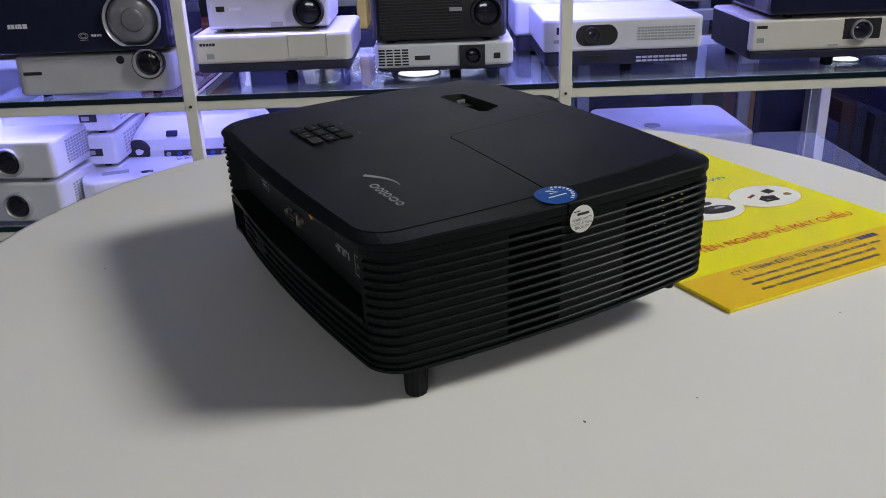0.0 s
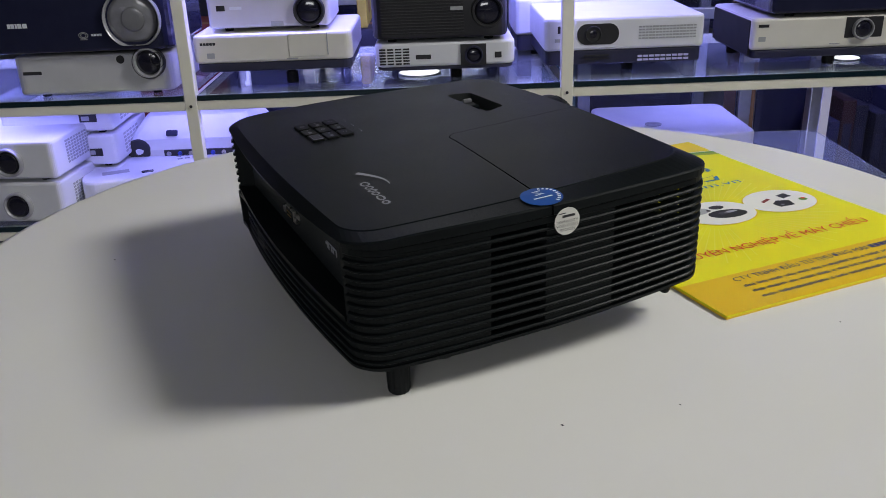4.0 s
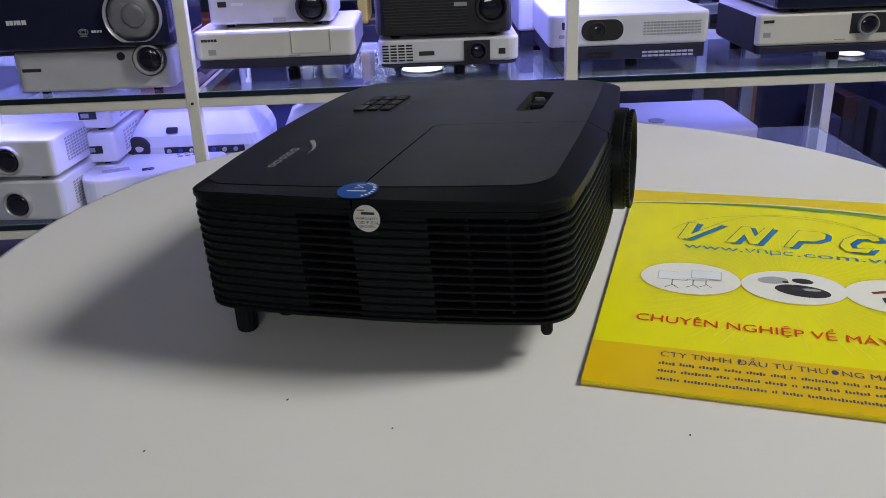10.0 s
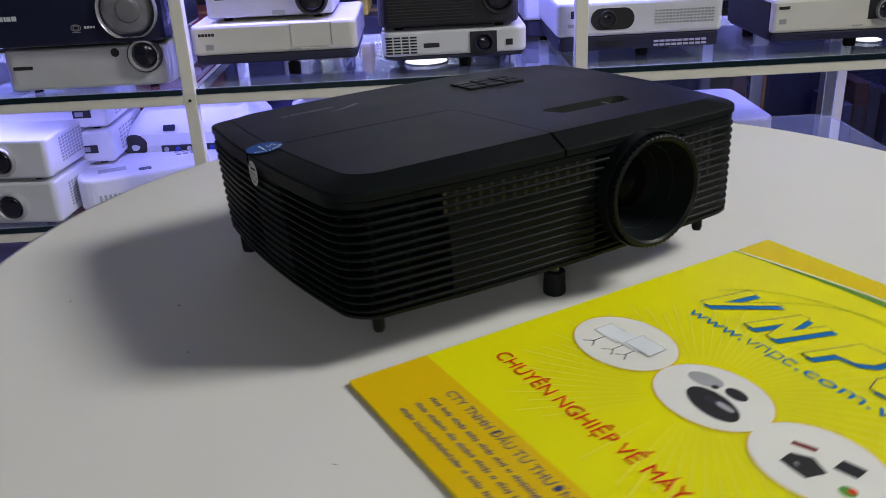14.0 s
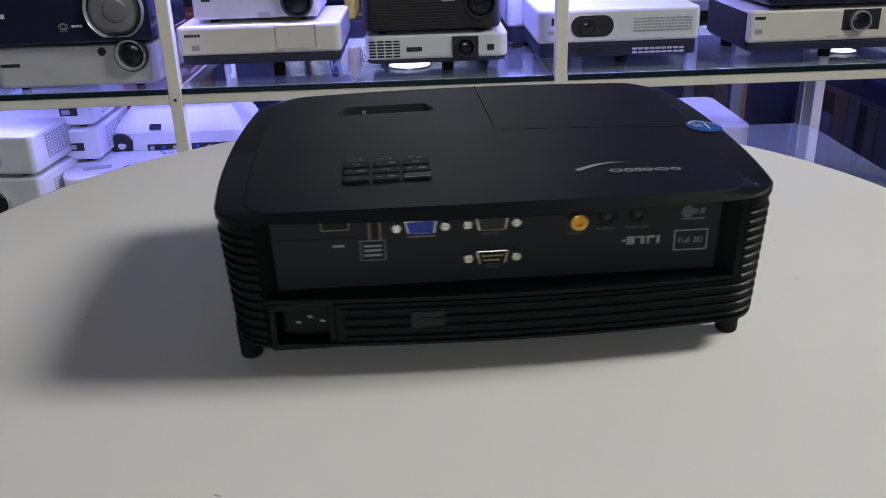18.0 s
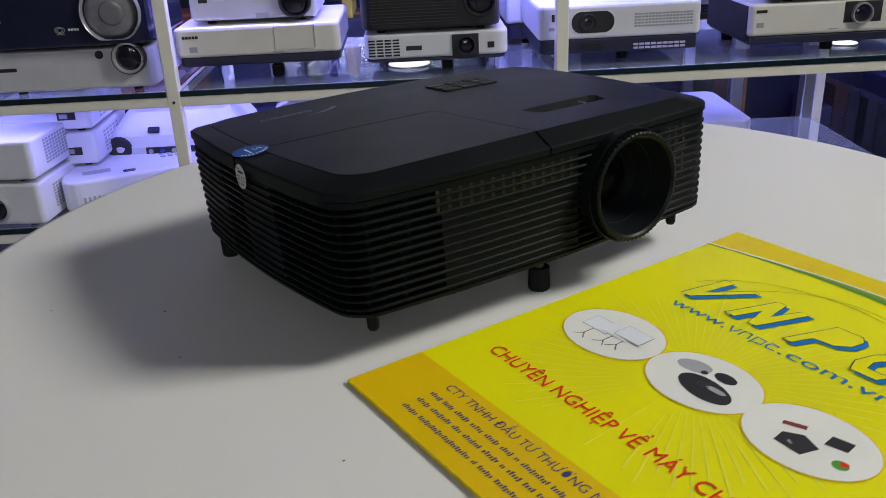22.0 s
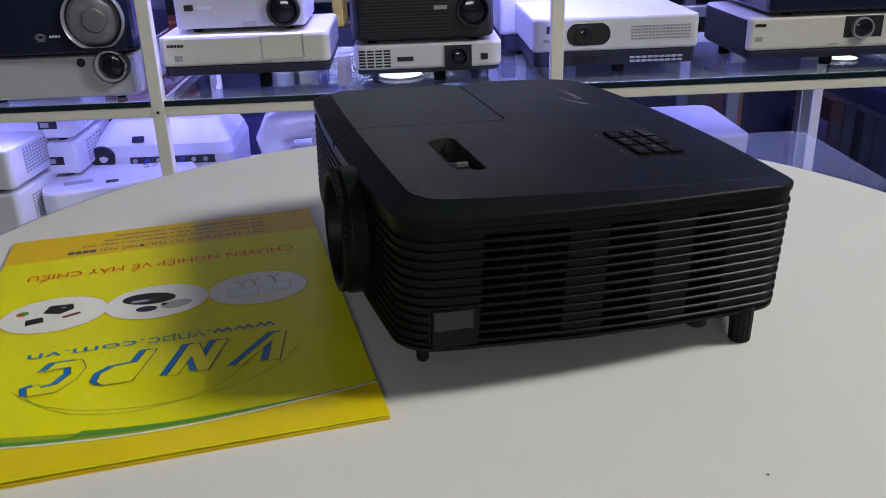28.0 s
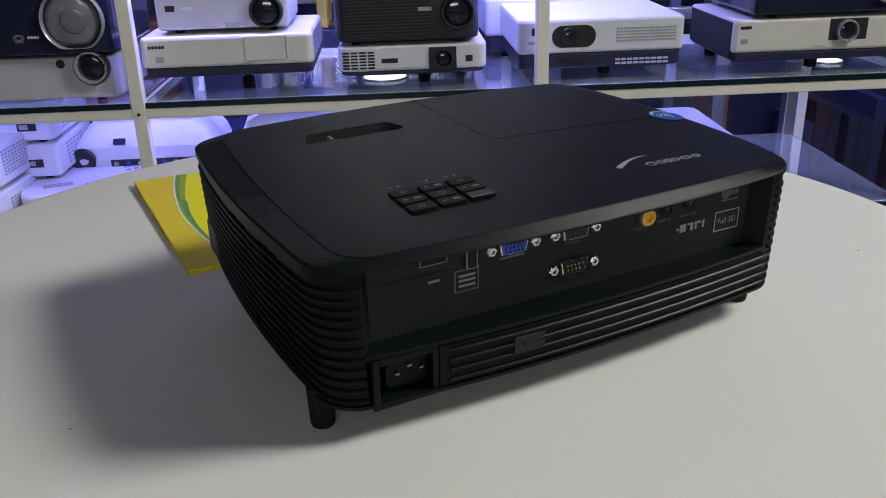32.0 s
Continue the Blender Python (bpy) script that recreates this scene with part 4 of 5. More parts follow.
def sheet(z0, z1, lift):
    bm = bmesh.new()
    nu, nv = 8, 14
    vs = {}
    for top in (0, 1):
        for i in range(nu + 1):
            for j in range(nv + 1):
                u, v = BW * i / nu, BH * j / nv
                vs[top, i, j] = bm.verts.new((u, v, (z1 if top else z0) + lift * (v / BH) ** 3 * (0.4 + 0.6 * u / BW)))
    for i in range(nu):
        for j in range(nv):
            bm.faces.new((vs[1, i, j], vs[1, i + 1, j], vs[1, i + 1, j + 1], vs[1, i, j + 1]))
            bm.faces.new((vs[0, i, j + 1], vs[0, i + 1, j + 1], vs[0, i + 1, j], vs[0, i, j]))
    for i in range(nu):
        for j in (0, nv):
            bm.faces.new((vs[0, i, j], vs[0, i + 1, j], vs[1, i + 1, j], vs[1, i, j]))
    for j in range(nv):
        for i in (0, nu):
            bm.faces.new((vs[0, i, j], vs[0, i, j + 1], vs[1, i, j + 1], vs[1, i, j]))
    bmesh.ops.recalc_face_normals(bm, faces=bm.faces[:])
    return bm


LIFT = 0.0022


def laid(bm, level):
    """Lays flat print on the lifted cover."""
    for v in bm.verts:
        u, w = v.co.x, v.co.y
        v.co.z = 0.0026 + level * 0.00012 + LIFT * (max(w, 0) / BH) ** 3 * (0.4 + 0.6 * u / BW)
    return bm


def print_part(name, bm, material, level, label="", parent=None):
    return bp(name, laid(bm, level), material, parent, label)


bp("back_cover", sheet(0.0002, 0.0010, 0), M_ORA)
bp("inner_page", sheet(0.0011, 0.0016, 0.0006), M_ORA2)
bp("front_cover", sheet(0.0017, 0.0026, LIFT), M_YEL, label="glossy bright yellow front cover")


def grid_rect(u0, u1, v0, v1, nu=8, nv=4):
    bm = bmesh.new()
    vs = [[bm.verts.new((u0 + (u1 - u0) * i / nu, v0 + (v1 - v0) * j / nv, 0)) for j in range(nv + 1)] for i in range(nu + 1)]
    for i in range(nu):
        for j in range(nv):
            bm.faces.new((vs[i][j], vs[i + 1][j], vs[i + 1][j + 1], vs[i][j + 1]))
    return bm


def band(lower, upper, n=26):
    bm = bmesh.new()
    a = [bm.verts.new((BW * k / n, lower(BW * k / n), 0)) for k in range(n + 1)]
    b = [bm.verts.new((BW * k / n, upper(BW * k / n), 0)) for k in range(n + 1)]
    for k in range(n):
        bm.faces.new((a[k], a[k + 1], b[k + 1], b[k]))
    return bm


def crest(u):
    return 0.2795 + 0.013 * math.sin(min(u / 0.11, 1.3) * 1.25) - 0.9 * max(0, u - 0.08) ** 2


print_part("printed_band", grid_rect(0.0, BW, 0.0, 0.0457), M_ORA, 1, "darker amber band along the foot")
print_part("printed_band", band(crest, lambda u: BH - 0.0003), M_ORA2, 1, "amber band along the head")
print_part("printed_arc", band(lambda u: crest(u) - 0.0008 - 0.040 * max(0, u - 0.02) * 1.2, lambda u: crest(u)), M_GREEN2, 2, "olive green sweeping arc")
print_part("printed_arc", band(lambda u: crest(u) - 0.0005 - (0.062 * max(0, u - 0.02) if u < 0.152 else 0.0), lambda u: crest(u) - 0.0002 - 0.022 * max(0, u - 0.02)), M_GREEN, 3, "green sweeping arc")
print_part("printed_line", stroke([(BW * k / 26, crest(BW * k / 26) + 0.0006) for k in range(27)], 0.0014), M_BADGE, 4)

# sunburst and the three badges
for k in range(72):
    a = 2 * math.pi * k / 72
    r0, r1 = 0.030, 0.030 + 0.052 + 0.014 * ((k * 7) % 5) / 4
    w0, w1 = 0.00015, 0.00055
    c, s = math.cos(a), math.sin(a)
    pts = [(r0, -w0), (r1, -w1), (r1, w1), (r0, w0)]
    q = [(0.109 + r * c - w * s, 0.140 + r * s + w * c) for r, w in pts]
    if all(0.055 < y < 0.262 and 0.003 < x < 0.217 for x, y in q):
        print_part("printed_ray", flat(q), M_RAY, 2)
for k, (cu, cv) in enumerate(((0.0505, 0.1412), (0.1135, 0.1408), (0.1745, 0.1395))):
    print_part("badge_rim", disc(cu, cv, 0.0322, 0.0252), M_ORA, 3)
    badge = print_part("badge", disc(cu, cv, 0.0314, 0.0244), M_BADGE, 4, "white oval picture badge")
    if k == 0:
        for j, (du, dv) in enumerate(((-0.011, -0.001), (0.002, 0.001), (0.010, 0.003))):
            print_part("printed_screen", grid_rect(cu + du - 0.0095, cu + du + 0.0095, cv + dv - 0.004, cv + dv + 0.009, 1, 1), (M_GREYPR, M_BADGE, M_GREYPR)[j], 5 + 2 * j, "", badge)
            print_part("printed_screen", grid_rect(cu + du - 0.009, cu + du + 0.009, cv + dv - 0.0035, cv + dv + 0.0085, 1, 1), M_WHITEINK, 6 + 2 * j, "", badge)
            print_part("printed_stand", stroke([(cu + du, cv + dv - 0.004), (cu + du, cv + dv - 0.012), (cu + du - 0.004, cv + dv - 0.016)], 0.0006), M_DARKGREY, 5, "", badge)
            print_part("printed_stand", stroke([(cu + du, cv + dv - 0.011), (cu + du + 0.004, cv + dv - 0.016)], 0.0006), M_DARKGREY, 5, "", badge)
    elif k == 1:
        for du, dv, ru, rv, m, tilt in ((0.005, -0.005, 0.0165, 0.0085, M_INK, -8), (-0.012, 0.008, 0.0095, 0.0055, M_GREYPR, 12), (0.006, 0.010, 0.0065, 0.004, M_DARKGREY, -5)):
            bm = disc(0, 0, ru, rv, 0, 28)
            move(bm, Matrix.Translation((cu + du, cv + dv, 0)) @ Matrix.Rotation(radians(tilt), 4, "Z"))
            print_part("printed_device", bm, m, 5, "", badge)
        print_part("printed_device", disc(cu + 0.002, cv - 0.003, 0.004, 0.0028), M_DARKGREY, 6, "", badge)
        print_part("printed_device", disc(cu - 0.0045, cv + 0.0065, 0.002, 0.0018), M_INK, 6, "", badge)
        print_part("printed_device", disc(cu + 0.010, cv - 0.0025, 0.006, 0.0018), M_GREYPR, 6, "", badge)
    else:
        for pts, m in (([(-0.016, 0.004), (-0.006, 0.008), (-0.005, 0.005), (-0.015, 0.001)], M_REDBOX), ([(-0.010, -0.012), (0.004, -0.013), (0.007, -0.003), (-0.003, 0.001), (-0.011, -0.004)], M_INK), ([(0.006, 0.002), (0.016, 0.004), (0.015, 0.012), (0.005, 0.010)], M_DARKGREY), ([(0.0075, 0.004), (0.014, 0.0055), (0.0135, 0.0105), (0.007, 0.009)], M_YEL), ([(-0.006, -0.010), (0.001, -0.010), (0.002, -0.005), (-0.005, -0.004)], M_GREYPR)):
            print_part("printed_device", flat([(cu + a, cv + b) for a, b in pts]), m, 5, "", badge)
        print_part("printed_device", disc(cu + 0.019, cv - 0.006, 0.0038, 0.0032), M_GREEN, 5, "", badge)
        print_part("printed_device", disc(cu + 0.020, cv - 0.0045, 0.002, 0.0017), M_RED, 6, "", badge)

# red headline, line by line of real words
head = writing("CHUYÊN NGHIỆP VỀ MÁY CHIẾU", 0.0128, Matrix(), 1.0)
wide = max(v.co.x for v in head.verts)
move(head, Matrix.Translation((0.021, 0.0755, 0)) @ Matrix.Diagonal((0.178 / wide, 1.0, 1, 1)))
for v in head.verts:
    v.co.y -= 0.003 * v.co.x / 0.2
print_part("lettering", head, M_RED, 4, "red brush-style headline")
firm = writing("CTY TNHH ĐẦU TƯ THƯƠNG MẠI", 0.0078, Matrix(), 1.0)
wide = max(v.co.x for v in firm.verts)
move(firm, Matrix.Translation((0.038, 0.0350, 0)) @ Matrix.Diagonal((0.118 / wide, 1.0, 1, 1)))
print_part("lettering", firm, M_NAVY, 3, "dark blue company line")
rects = [(0.1590 + 0.0050 * k, 0.1632 + 0.0050 * k, 0.0350, 0.0402) for k in range(4)]
print_part("printed_bar", bars(rects), M_NAVY, 3)


def word_bars(u, v, h, words, gap=0.002):
    out = []
    for w in words:
        n = max(1, round(w / 0.0017))
        out.append([(u + w * k / n, u + w * (k + 0.62) / n, v - (0.0005 if k % 5 == 4 else 0), v + h * (1.0, 1.35, 0.95, 1.0, 1.3, 0.9)[(k * 5 + round(u * 7000)) % 6]) for k in range(n)])
        u += w + gap
    return out


small = []
for v, words in ((0.0262, (0.009, 0.008, 0.011, 0.009, 0.010, 0.008, 0.003, 0.018, 0.008, 0.003, 0.012, 0.011)), (0.0182, (0.010, 0.016, 0.007, 0.013, 0.011, 0.003, 0.009, 0.007, 0.012, 0.011)), (0.0098, (0.012, 0.041, 0.003, 0.010, 0.036))):
    for r in word_bars(0.038, v, 0.0022, words):
        small += r
fine = print_part("small_print", bars(small), M_NAVY, 3)
tagged(fine, "fine dark blue print bars", kind="stuff")
# web address line, the firm's mark in it as plain blocks
def slope(bm):
    for v in bm.verts:
        v.co.y -= (v.co.x - 0.04) * 0.012
    return bm


for text, u0, u1 in (("www.", 0.0445, 0.0840), (".com.vn", 0.1190, 0.1815)):
    bm = writing(text, 0.0122, Matrix(), 1.0)
    lo, hi = min(v.co.x for v in bm.verts), max(v.co.x for v in bm.verts)
    move(bm, Matrix.Translation((u0, 0.1925, 0)) @ Matrix.Diagonal(((u1 - u0) / (hi - lo), 1, 1, 1)) @ Matrix.Translation((-lo, 0, 0)))
    print_part("lettering", slope(bm), M_BLUE, 4, "blue web address")
for k in range(4):
    u0 = 0.0858 + 0.0083 * k
    pts = ([(0, 1), (0.5, 0), (1, 1)], [(0, 0), (0, 1), (0.8, 1), (1, 0)], [(0, -0.35), (0, 1), (1, 0.9), (1, 0.1), (0, 0)], [(1, 0.9), (0.2, 1), (0, 0.5), (0.2, 0), (1, 0.1)])[k]
    print_part("printed_block", slope(stroke([(u0 + 0.0060 * a, 0.1929 + 0.0062 * b) for a, b in pts], 0.0011)), M_BLUE, 4)
# the firm's mark: four slanted blue shapes, each with a thin outline
def slanted(u, v, pts):
    return [(u + a + 0.36 * b, v + 1.22 * b) for a, b in pts]


wedge = [(0.0, 0.027), (0.007, 0.027), (0.009, 0.008), (0.020, 0.027), (0.025, 0.027), (0.010, 0.0), (0.003, 0.0)]
zig = [(0.0, 0.0), (0.007, 0.0), (0.008, 0.014), (0.016, 0.0), (0.022, 0.0), (0.024, 0.027), (0.018, 0.027), (0.016, 0.012), (0.008, 0.027), (0.002, 0.027)]
dee = [(0.0, 0.0), (0.006, 0.0), (0.007, 0.010), (0.018, 0.011), (0.023, 0.016), (0.022, 0.023), (0.017, 0.027), (0.002, 0.027)]
hook = [(0.006, 0.0), (0.020, 0.0), (0.022, 0.008), (0.017, 0.006), (0.009, 0.006), (0.006, 0.012), (0.009, 0.020), (0.016, 0.021), (0.019, 0.018), (0.024, 0.020), (0.020, 0.027), (0.006, 0.027), (0.0, 0.018), (0.0, 0.008)]
for u, shape in ((0.040, wedge), (0.076, zig), (0.115, dee), (0.149, hook)):
    v = 0.2065 - 0.020 * (u - 0.04)
    pts = slanted(u, v, shape)
    print_part("printed_block", flat(pts), M_BLUE, 5, "slanted blue block of the mark")
    light = slanted(u - 0.0036, v + 0.0017, shape)
    print_part("printed_outline", stroke(light + light[:1], 0.0006), M_NAVY, 7)
    print_part("printed_block", flat(light), M_YEL, 6)
for r, cu, cv in ((0.062, 0.12, 0.215), (0.078, 0.11, 0.212)):
    arc = [(cu + r * math.cos(radians(a)), cv + 0.055 * math.sin(radians(a))) for a in range(20, 165, 9)]
    print_part("printed_line", stroke([(a, b) for a, b in arc if b < 0.277 and 0.004 < a < 0.216], 0.0005), M_GREEN2, 2)

# ---- the rack behind ----
YR = 1.25
GZ = -0.134  # top of the glass shelf
rack = thing("display_rack", "white steel display rack with glass shelves, full of projectors", "rack", pose(0, YR, FLOOR))


def rp(name, bm, material, label=""):
    return part(name, move(bm, Matrix.Translation((0, -YR, -FLOOR))), material, rack, label)


for x in (-1.352, -0.5490, 0.2435, 1.045):
    for y in (YR, YR + 0.54):
        post = rp("post", box(x - 0.0125, x + 0.0125, y - 0.0125, y + 0.0125, FLOOR, 1.1, 0.0015), M_RACK)
        if y == YR:
            for z in (-0.1560, 0.35, -0.434):
                part("screw", move(revolve([(0.0032, -0.0150), (0.0030, -0.0138), (0.001, -0.0138)], (x, YR, z), "y", 14), Matrix.Translation((0, -YR, -FLOOR))), M_DARKGREY, post)
for z in (GZ - 0.0213, 0.36, -0.434):
    for y in (YR, YR + 0.54):
        for x0, x1 in ((-1.3395, -0.5615), (-0.5365, 0.2310), (0.2560, 1.0325)):
            if z < -0.3 and y > YR and x0 > 0:
                continue
            rp("crossbar", box(x0, x1, y - 0.011, y + 0.011, z - 0.0105, z + 0.0101, 0.0015), M_RACK)
    for x in (-1.352, -0.5490, 0.2435) + ((1.045,) if z > -0.3 else ()):
        rp("side_bar", box(x - 0.011, x + 0.011, YR + 0.0125, YR + 0.5275, z - 0.0095, z + 0.0095, 0.001), M_RACK)
for z in (GZ, 0.382, -0.412):
    for x0, x1 in ((-1.337, -0.5635), (-0.5345, 0.2290), (0.2580, 1.030)):
        gl = rp("shelf_glass", box(x0, x1, YR - 0.008, YR + 0.550, z - 0.0110, z), M_GLASS, "clear glass shelf")
        gl.visible_shadow = False
        rp("glass_edge", box(x0, x1, YR - 0.0125, YR - 0.0082, z - 0.0112, z + 0.0002, 0.0005), M_GLASSEDGE, "dark green polished glass edge")
for z, back in ((0.345, 0.06), (-0.1585, 0.032)):
    st = thing("led_strip", "thin violet LED strip fixed under the shelf", "lamp", pose(0, YR + back, z), "LED strips")
    part("channel", box(-1.34, 1.03, -0.009, 0.009, 0.0, 0.005, 0.001), M_ALU, st)
    part("diffuser", box(-1.33, 1.02, -0.006, 0.006, -0.003, -0.0002), M_LED, st, "glowing violet diffuser")


# ---- projectors on the rack ----
def shelf_projector(label, x0, x1, y, z0, z1, depth, skin, split=0.0, lower=None, radius=0.02, turn=0.0, foot=0.0):
    """A stocked projector, its front at y; split: the height of the darker lower shell."""
    w = x1 - x0
    ob = thing("projector", label, "projector", pose((x0 + x1) / 2, y, z0, 0, 0, turn), "projectors on the rack")
    h = z1 - z0
    foot = foot or (0.012 if split or lower else 0.008)
    if split:
        part("lower_case", vbox(-w / 2 + 0.004, w / 2 - 0.004, 0.004, depth - 0.004, foot, split, radius, 4, 0.003), lower, ob)
        part("upper_case", vbox(-w / 2, w / 2, 0, depth, split, h, radius, 5, 0.006), skin, ob)
    else:
        part("case", vbox(-w / 2, w / 2, 0, depth, foot, h, radius, 5, 0.006), skin, ob)
    feet = ((-w * 0.36, 0.03), (w * 0.36, 0.03), (-w * 0.36, depth - 0.03), (w * 0.36, depth - 0.03)) if foot < 0.02 else ((0.024, 0.075), (-w * 0.38, depth - 0.03), (w * 0.38, depth - 0.03))
    for fx, fy in feet:
        part("foot", revolve([(0.001, 0.0), (0.012, 0.0), (0.013, 0.004), (0.013, foot * 0.6), (0.009, foot * 0.6), (0.009, foot + 0.003), (0.001, foot + 0.003)] if foot > 0.02 else [(0.001, 0.0), (0.009, 0.0), (0.010, foot + 0.003), (0.001, foot + 0.003)], (fx, fy, 0), "z", 16), M_RUBBER, ob)
    return ob


def front_lens(ob, u, v, r, rim, glass=None, out=0.008):
    ln = part("lens_ring", revolve([(r * 1.16, 0.004), (r * 1.16, -out * 0.6), (r * 1.10, -out), (r * 1.00, -out), (r * 0.93, -out + 0.004), (r * 0.91, 0.002), (0.001, 0.002)], (u, 0, v), "y", 44), rim, ob, smooth=False)
    part("lens", revolve([(r * 0.92, 0.003), (r * 0.90, -out + 0.0055), (r * 0.7, -out + 0.0035), (r * 0.4, -out + 0.002), (0.001, -out + 0.0015)], (u, 0, v), "y", 36), glass or M_SHELFLENS, ln, "dark objective lens", True)
    return ln


def mark(ob, u0, u1, v0, v1, material, d=0.0006):
    part("printed_mark", box(u0, u1, -d, 0.0005, v0, v1), material, ob)


def slots(ob, u0, u1, v0, v1, rows, cols, material, d=0.0008):
    for i in range(rows):
        for j in range(cols):
            a, b = u0 + (u1 - u0) * j / cols, u0 + (u1 - u0) * (j + 0.8) / cols
            c, e = v0 + (v1 - v0) * i / rows, v0 + (v1 - v0) * (i + 0.55) / rows
            part("vent_slot", box(a, b, -d, 0.001, c, e), material, ob)


S = GZ + 0.0005
def rim(ob, u, v, r0, r1, y0, y1, material, label=""):
    """A round rim with a square section on a projector's front."""
    bm = bmesh.new()
    loops = [[bm.verts.new((u + r * math.cos(2 * math.pi * k / 48), y, v + r * math.sin(2 * math.pi * k / 48))) for k in range(48)] for r, y in ((r0, y0), (r0 + 0.001, y1), (r1 - 0.001, y1), (r1, y0))]
    for a, b in zip(loops, loops[1:] + loops[:1]):
        for k in range(48):
            bm.faces.new((a[k], a[(k + 1) % 48], b[(k + 1) % 48], b[k]))
    bmesh.ops.recalc_face_normals(bm, faces=bm.faces[:])
    part("lens_rim", bm, material, ob, label)


# silver-white one with a small round lens, a gloss black one on it
p1 = shelf_projector("silver-white projector with a dangling lens cap cord", -0.915, -0.585, 1.262, S, -0.045, 0.26, M_SILVER)
front_lens(p1, 0.121, 0.0695, 0.0276, M_RINGGREY, None, 0.014)
rim(p1, 0.121, 0.0695, 0.0262, 0.0318, 0.002, -0.0155, M_RINGGREY, "bright silver lens rim")
rim(p1, 0.121, 0.0695, 0.0316, 0.0338, 0.002, -0.0146, M_DARKGREY)
part("sensor_window", revolve([(0.0085, 0.002), (0.0085, -0.001), (0.001, -0.001)], (0.061, 0, 0.0765), "y", 24), M_INK, p1)
mark(p1, -0.147, -0.108, 0.0505, 0.0575, M_DARKGREY)
for lean, drop in ((0.0, 0.026), (0.009, 0.031)):
    loop = [(0.139 + lean * 0.5 + (0.011 + lean * 0.3) * math.sin(q), -0.013 - drop * 0.5 * (1 - math.cos(q))) for q in [2 * math.pi * k / 18 for k in range(19)]]
    cord = move(stroke(loop, 0.0014), Matrix.Translation((0, -0.0165 - lean * 0.1, 0.104)) @ Matrix.Rotation(radians(90), 4, "X"))
    part("cord", cord, M_INK, p1, "black lens cap cord")
p2 = shelf_projector("large glossy black projector with a big round lens window", -1.02, -0.575, 1.245, -0.0445, 0.115, 0.30, M_GLOSSBLK, radius=0.035)
ringshape = [(0.058, 0.004), (0.058, -0.008), (0.0565, -0.010), (0.0545, -0.008), (0.0535, 0.002), (0.001, 0.002)]


def flat_foot(bm, cz, low):
    """Presses the bottom of a round rim flat."""
    for v in bm.verts:
        r = cz - low
        if cz - v.co.z > r * 0.88:
            v.co.z = cz - r * 0.88 - (cz - v.co.z - r * 0.88) * 0.12
    return bm


part("window_ring", flat_foot(revolve(ringshape, (0.1525, 0, 0.0705), "y", 72), 0.0705, 0.0125), M_RINGGREY, p2, "grey ring of the lens window")
part("window", flat_foot(revolve([(0.0530, 0.001), (0.040, -0.003), (0.02, -0.0045), (0.001, -0.005)], (0.1525, 0, 0.0705), "y", 72), 0.0705, 0.0175), M_FROST, p2, "smoked round lens window", True)
part("inner_lens", revolve([(0.024, -0.0052), (0.022, -0.0062), (0.012, -0.0060), (0.001, -0.0064)], (0.1555, 0, 0.0705), "y", 36), M_SMOKE, p2, "dim lens behind the smoked window", True)
part("catch", box(0.1500, 0.1535, -0.0108, -0.006, 0.0172, 0.0200, 0.0005), M_DARKGREY, p2)
for u0, u1 in ((-0.103, -0.097), (-0.096, -0.089), (-0.087, -0.083), (-0.082, -0.074), (-0.072, -0.063)):
    mark(p2, u0, u1, 0.060, 0.069, M_WHITEINK)
for a in range(2):
    part("printed_mark", move(stroke([(0.048 + (0.0095 - 0.004 * a) * math.cos(q), 0.0415 + (0.006 - 0.002 * a) * math.sin(q)) for q in [2 * math.pi * k / 20 for k in range(21)]], 0.0013), Matrix.Translation((0, -0.0005, 0)) @ Matrix.Rotation(radians(90), 4, "X")), M_GREYPR, p2)
for k in range(4):
    mark(p2, 0.0645 + 0.0055 * k, 0.0688 + 0.0055 * k, 0.0395, 0.0440, M_WHITEINK)
mark(p2, 0.040, 0.056, 0.0325, 0.0335, M_GREYPR)
# cream one on a dark base, a slim silver one on it
p3 = shelf_projector("cream-white projector with a dark indigo base and sliding lens shutter", -0.538, -0.204, 1.268, S, -0.016, 0.27, M_CREAM, 0.059, M_INDIGO, 0.016, foot=0.040)
for k in range(5):
    mark(p3, -0.150 + 0.0066 * k, -0.1446 + 0.0066 * k, 0.097, 0.1025, M_DARKGREY)
mark(p3, -0.138, -0.122, 0.070, 0.081, M_GREYPR)
part("shutter", box(0.034, 0.114, -0.0018, 0.002, 0.068, 0.1155, 0.0015), M_CREAM, p3, "sliding cream lens shutter")
part("shutter_grip", box(0.1145, 0.1165, -0.0024, 0.001, 0.070, 0.1155, 0.0006), M_GREYPR, p3)
mark(p3, 0.028, 0.052, 0.0635, 0.0655, M_GREYPR)
p4 = shelf_projector("slim silver projector with a dark round lens", -0.505, -0.250, 1.30, -0.0155, 0.072, 0.20, M_SILVER, radius=0.008)
front_lens(p4, 0.086, 0.040, 0.0285, M_DARKGREY, None, 0.012)
part("sensor_window", vbox(-0.108, -0.090, -0.001, 0.002, 0.044, 0.055, 0.0008), M_INK, p4)
mark(p4, -0.080, -0.055, 0.046, 0.052, M_WHITEINK)
part("flap", box(0.004, 0.030, -0.001, 0.001, 0.010, 0.020), M_GREYPR, p4)
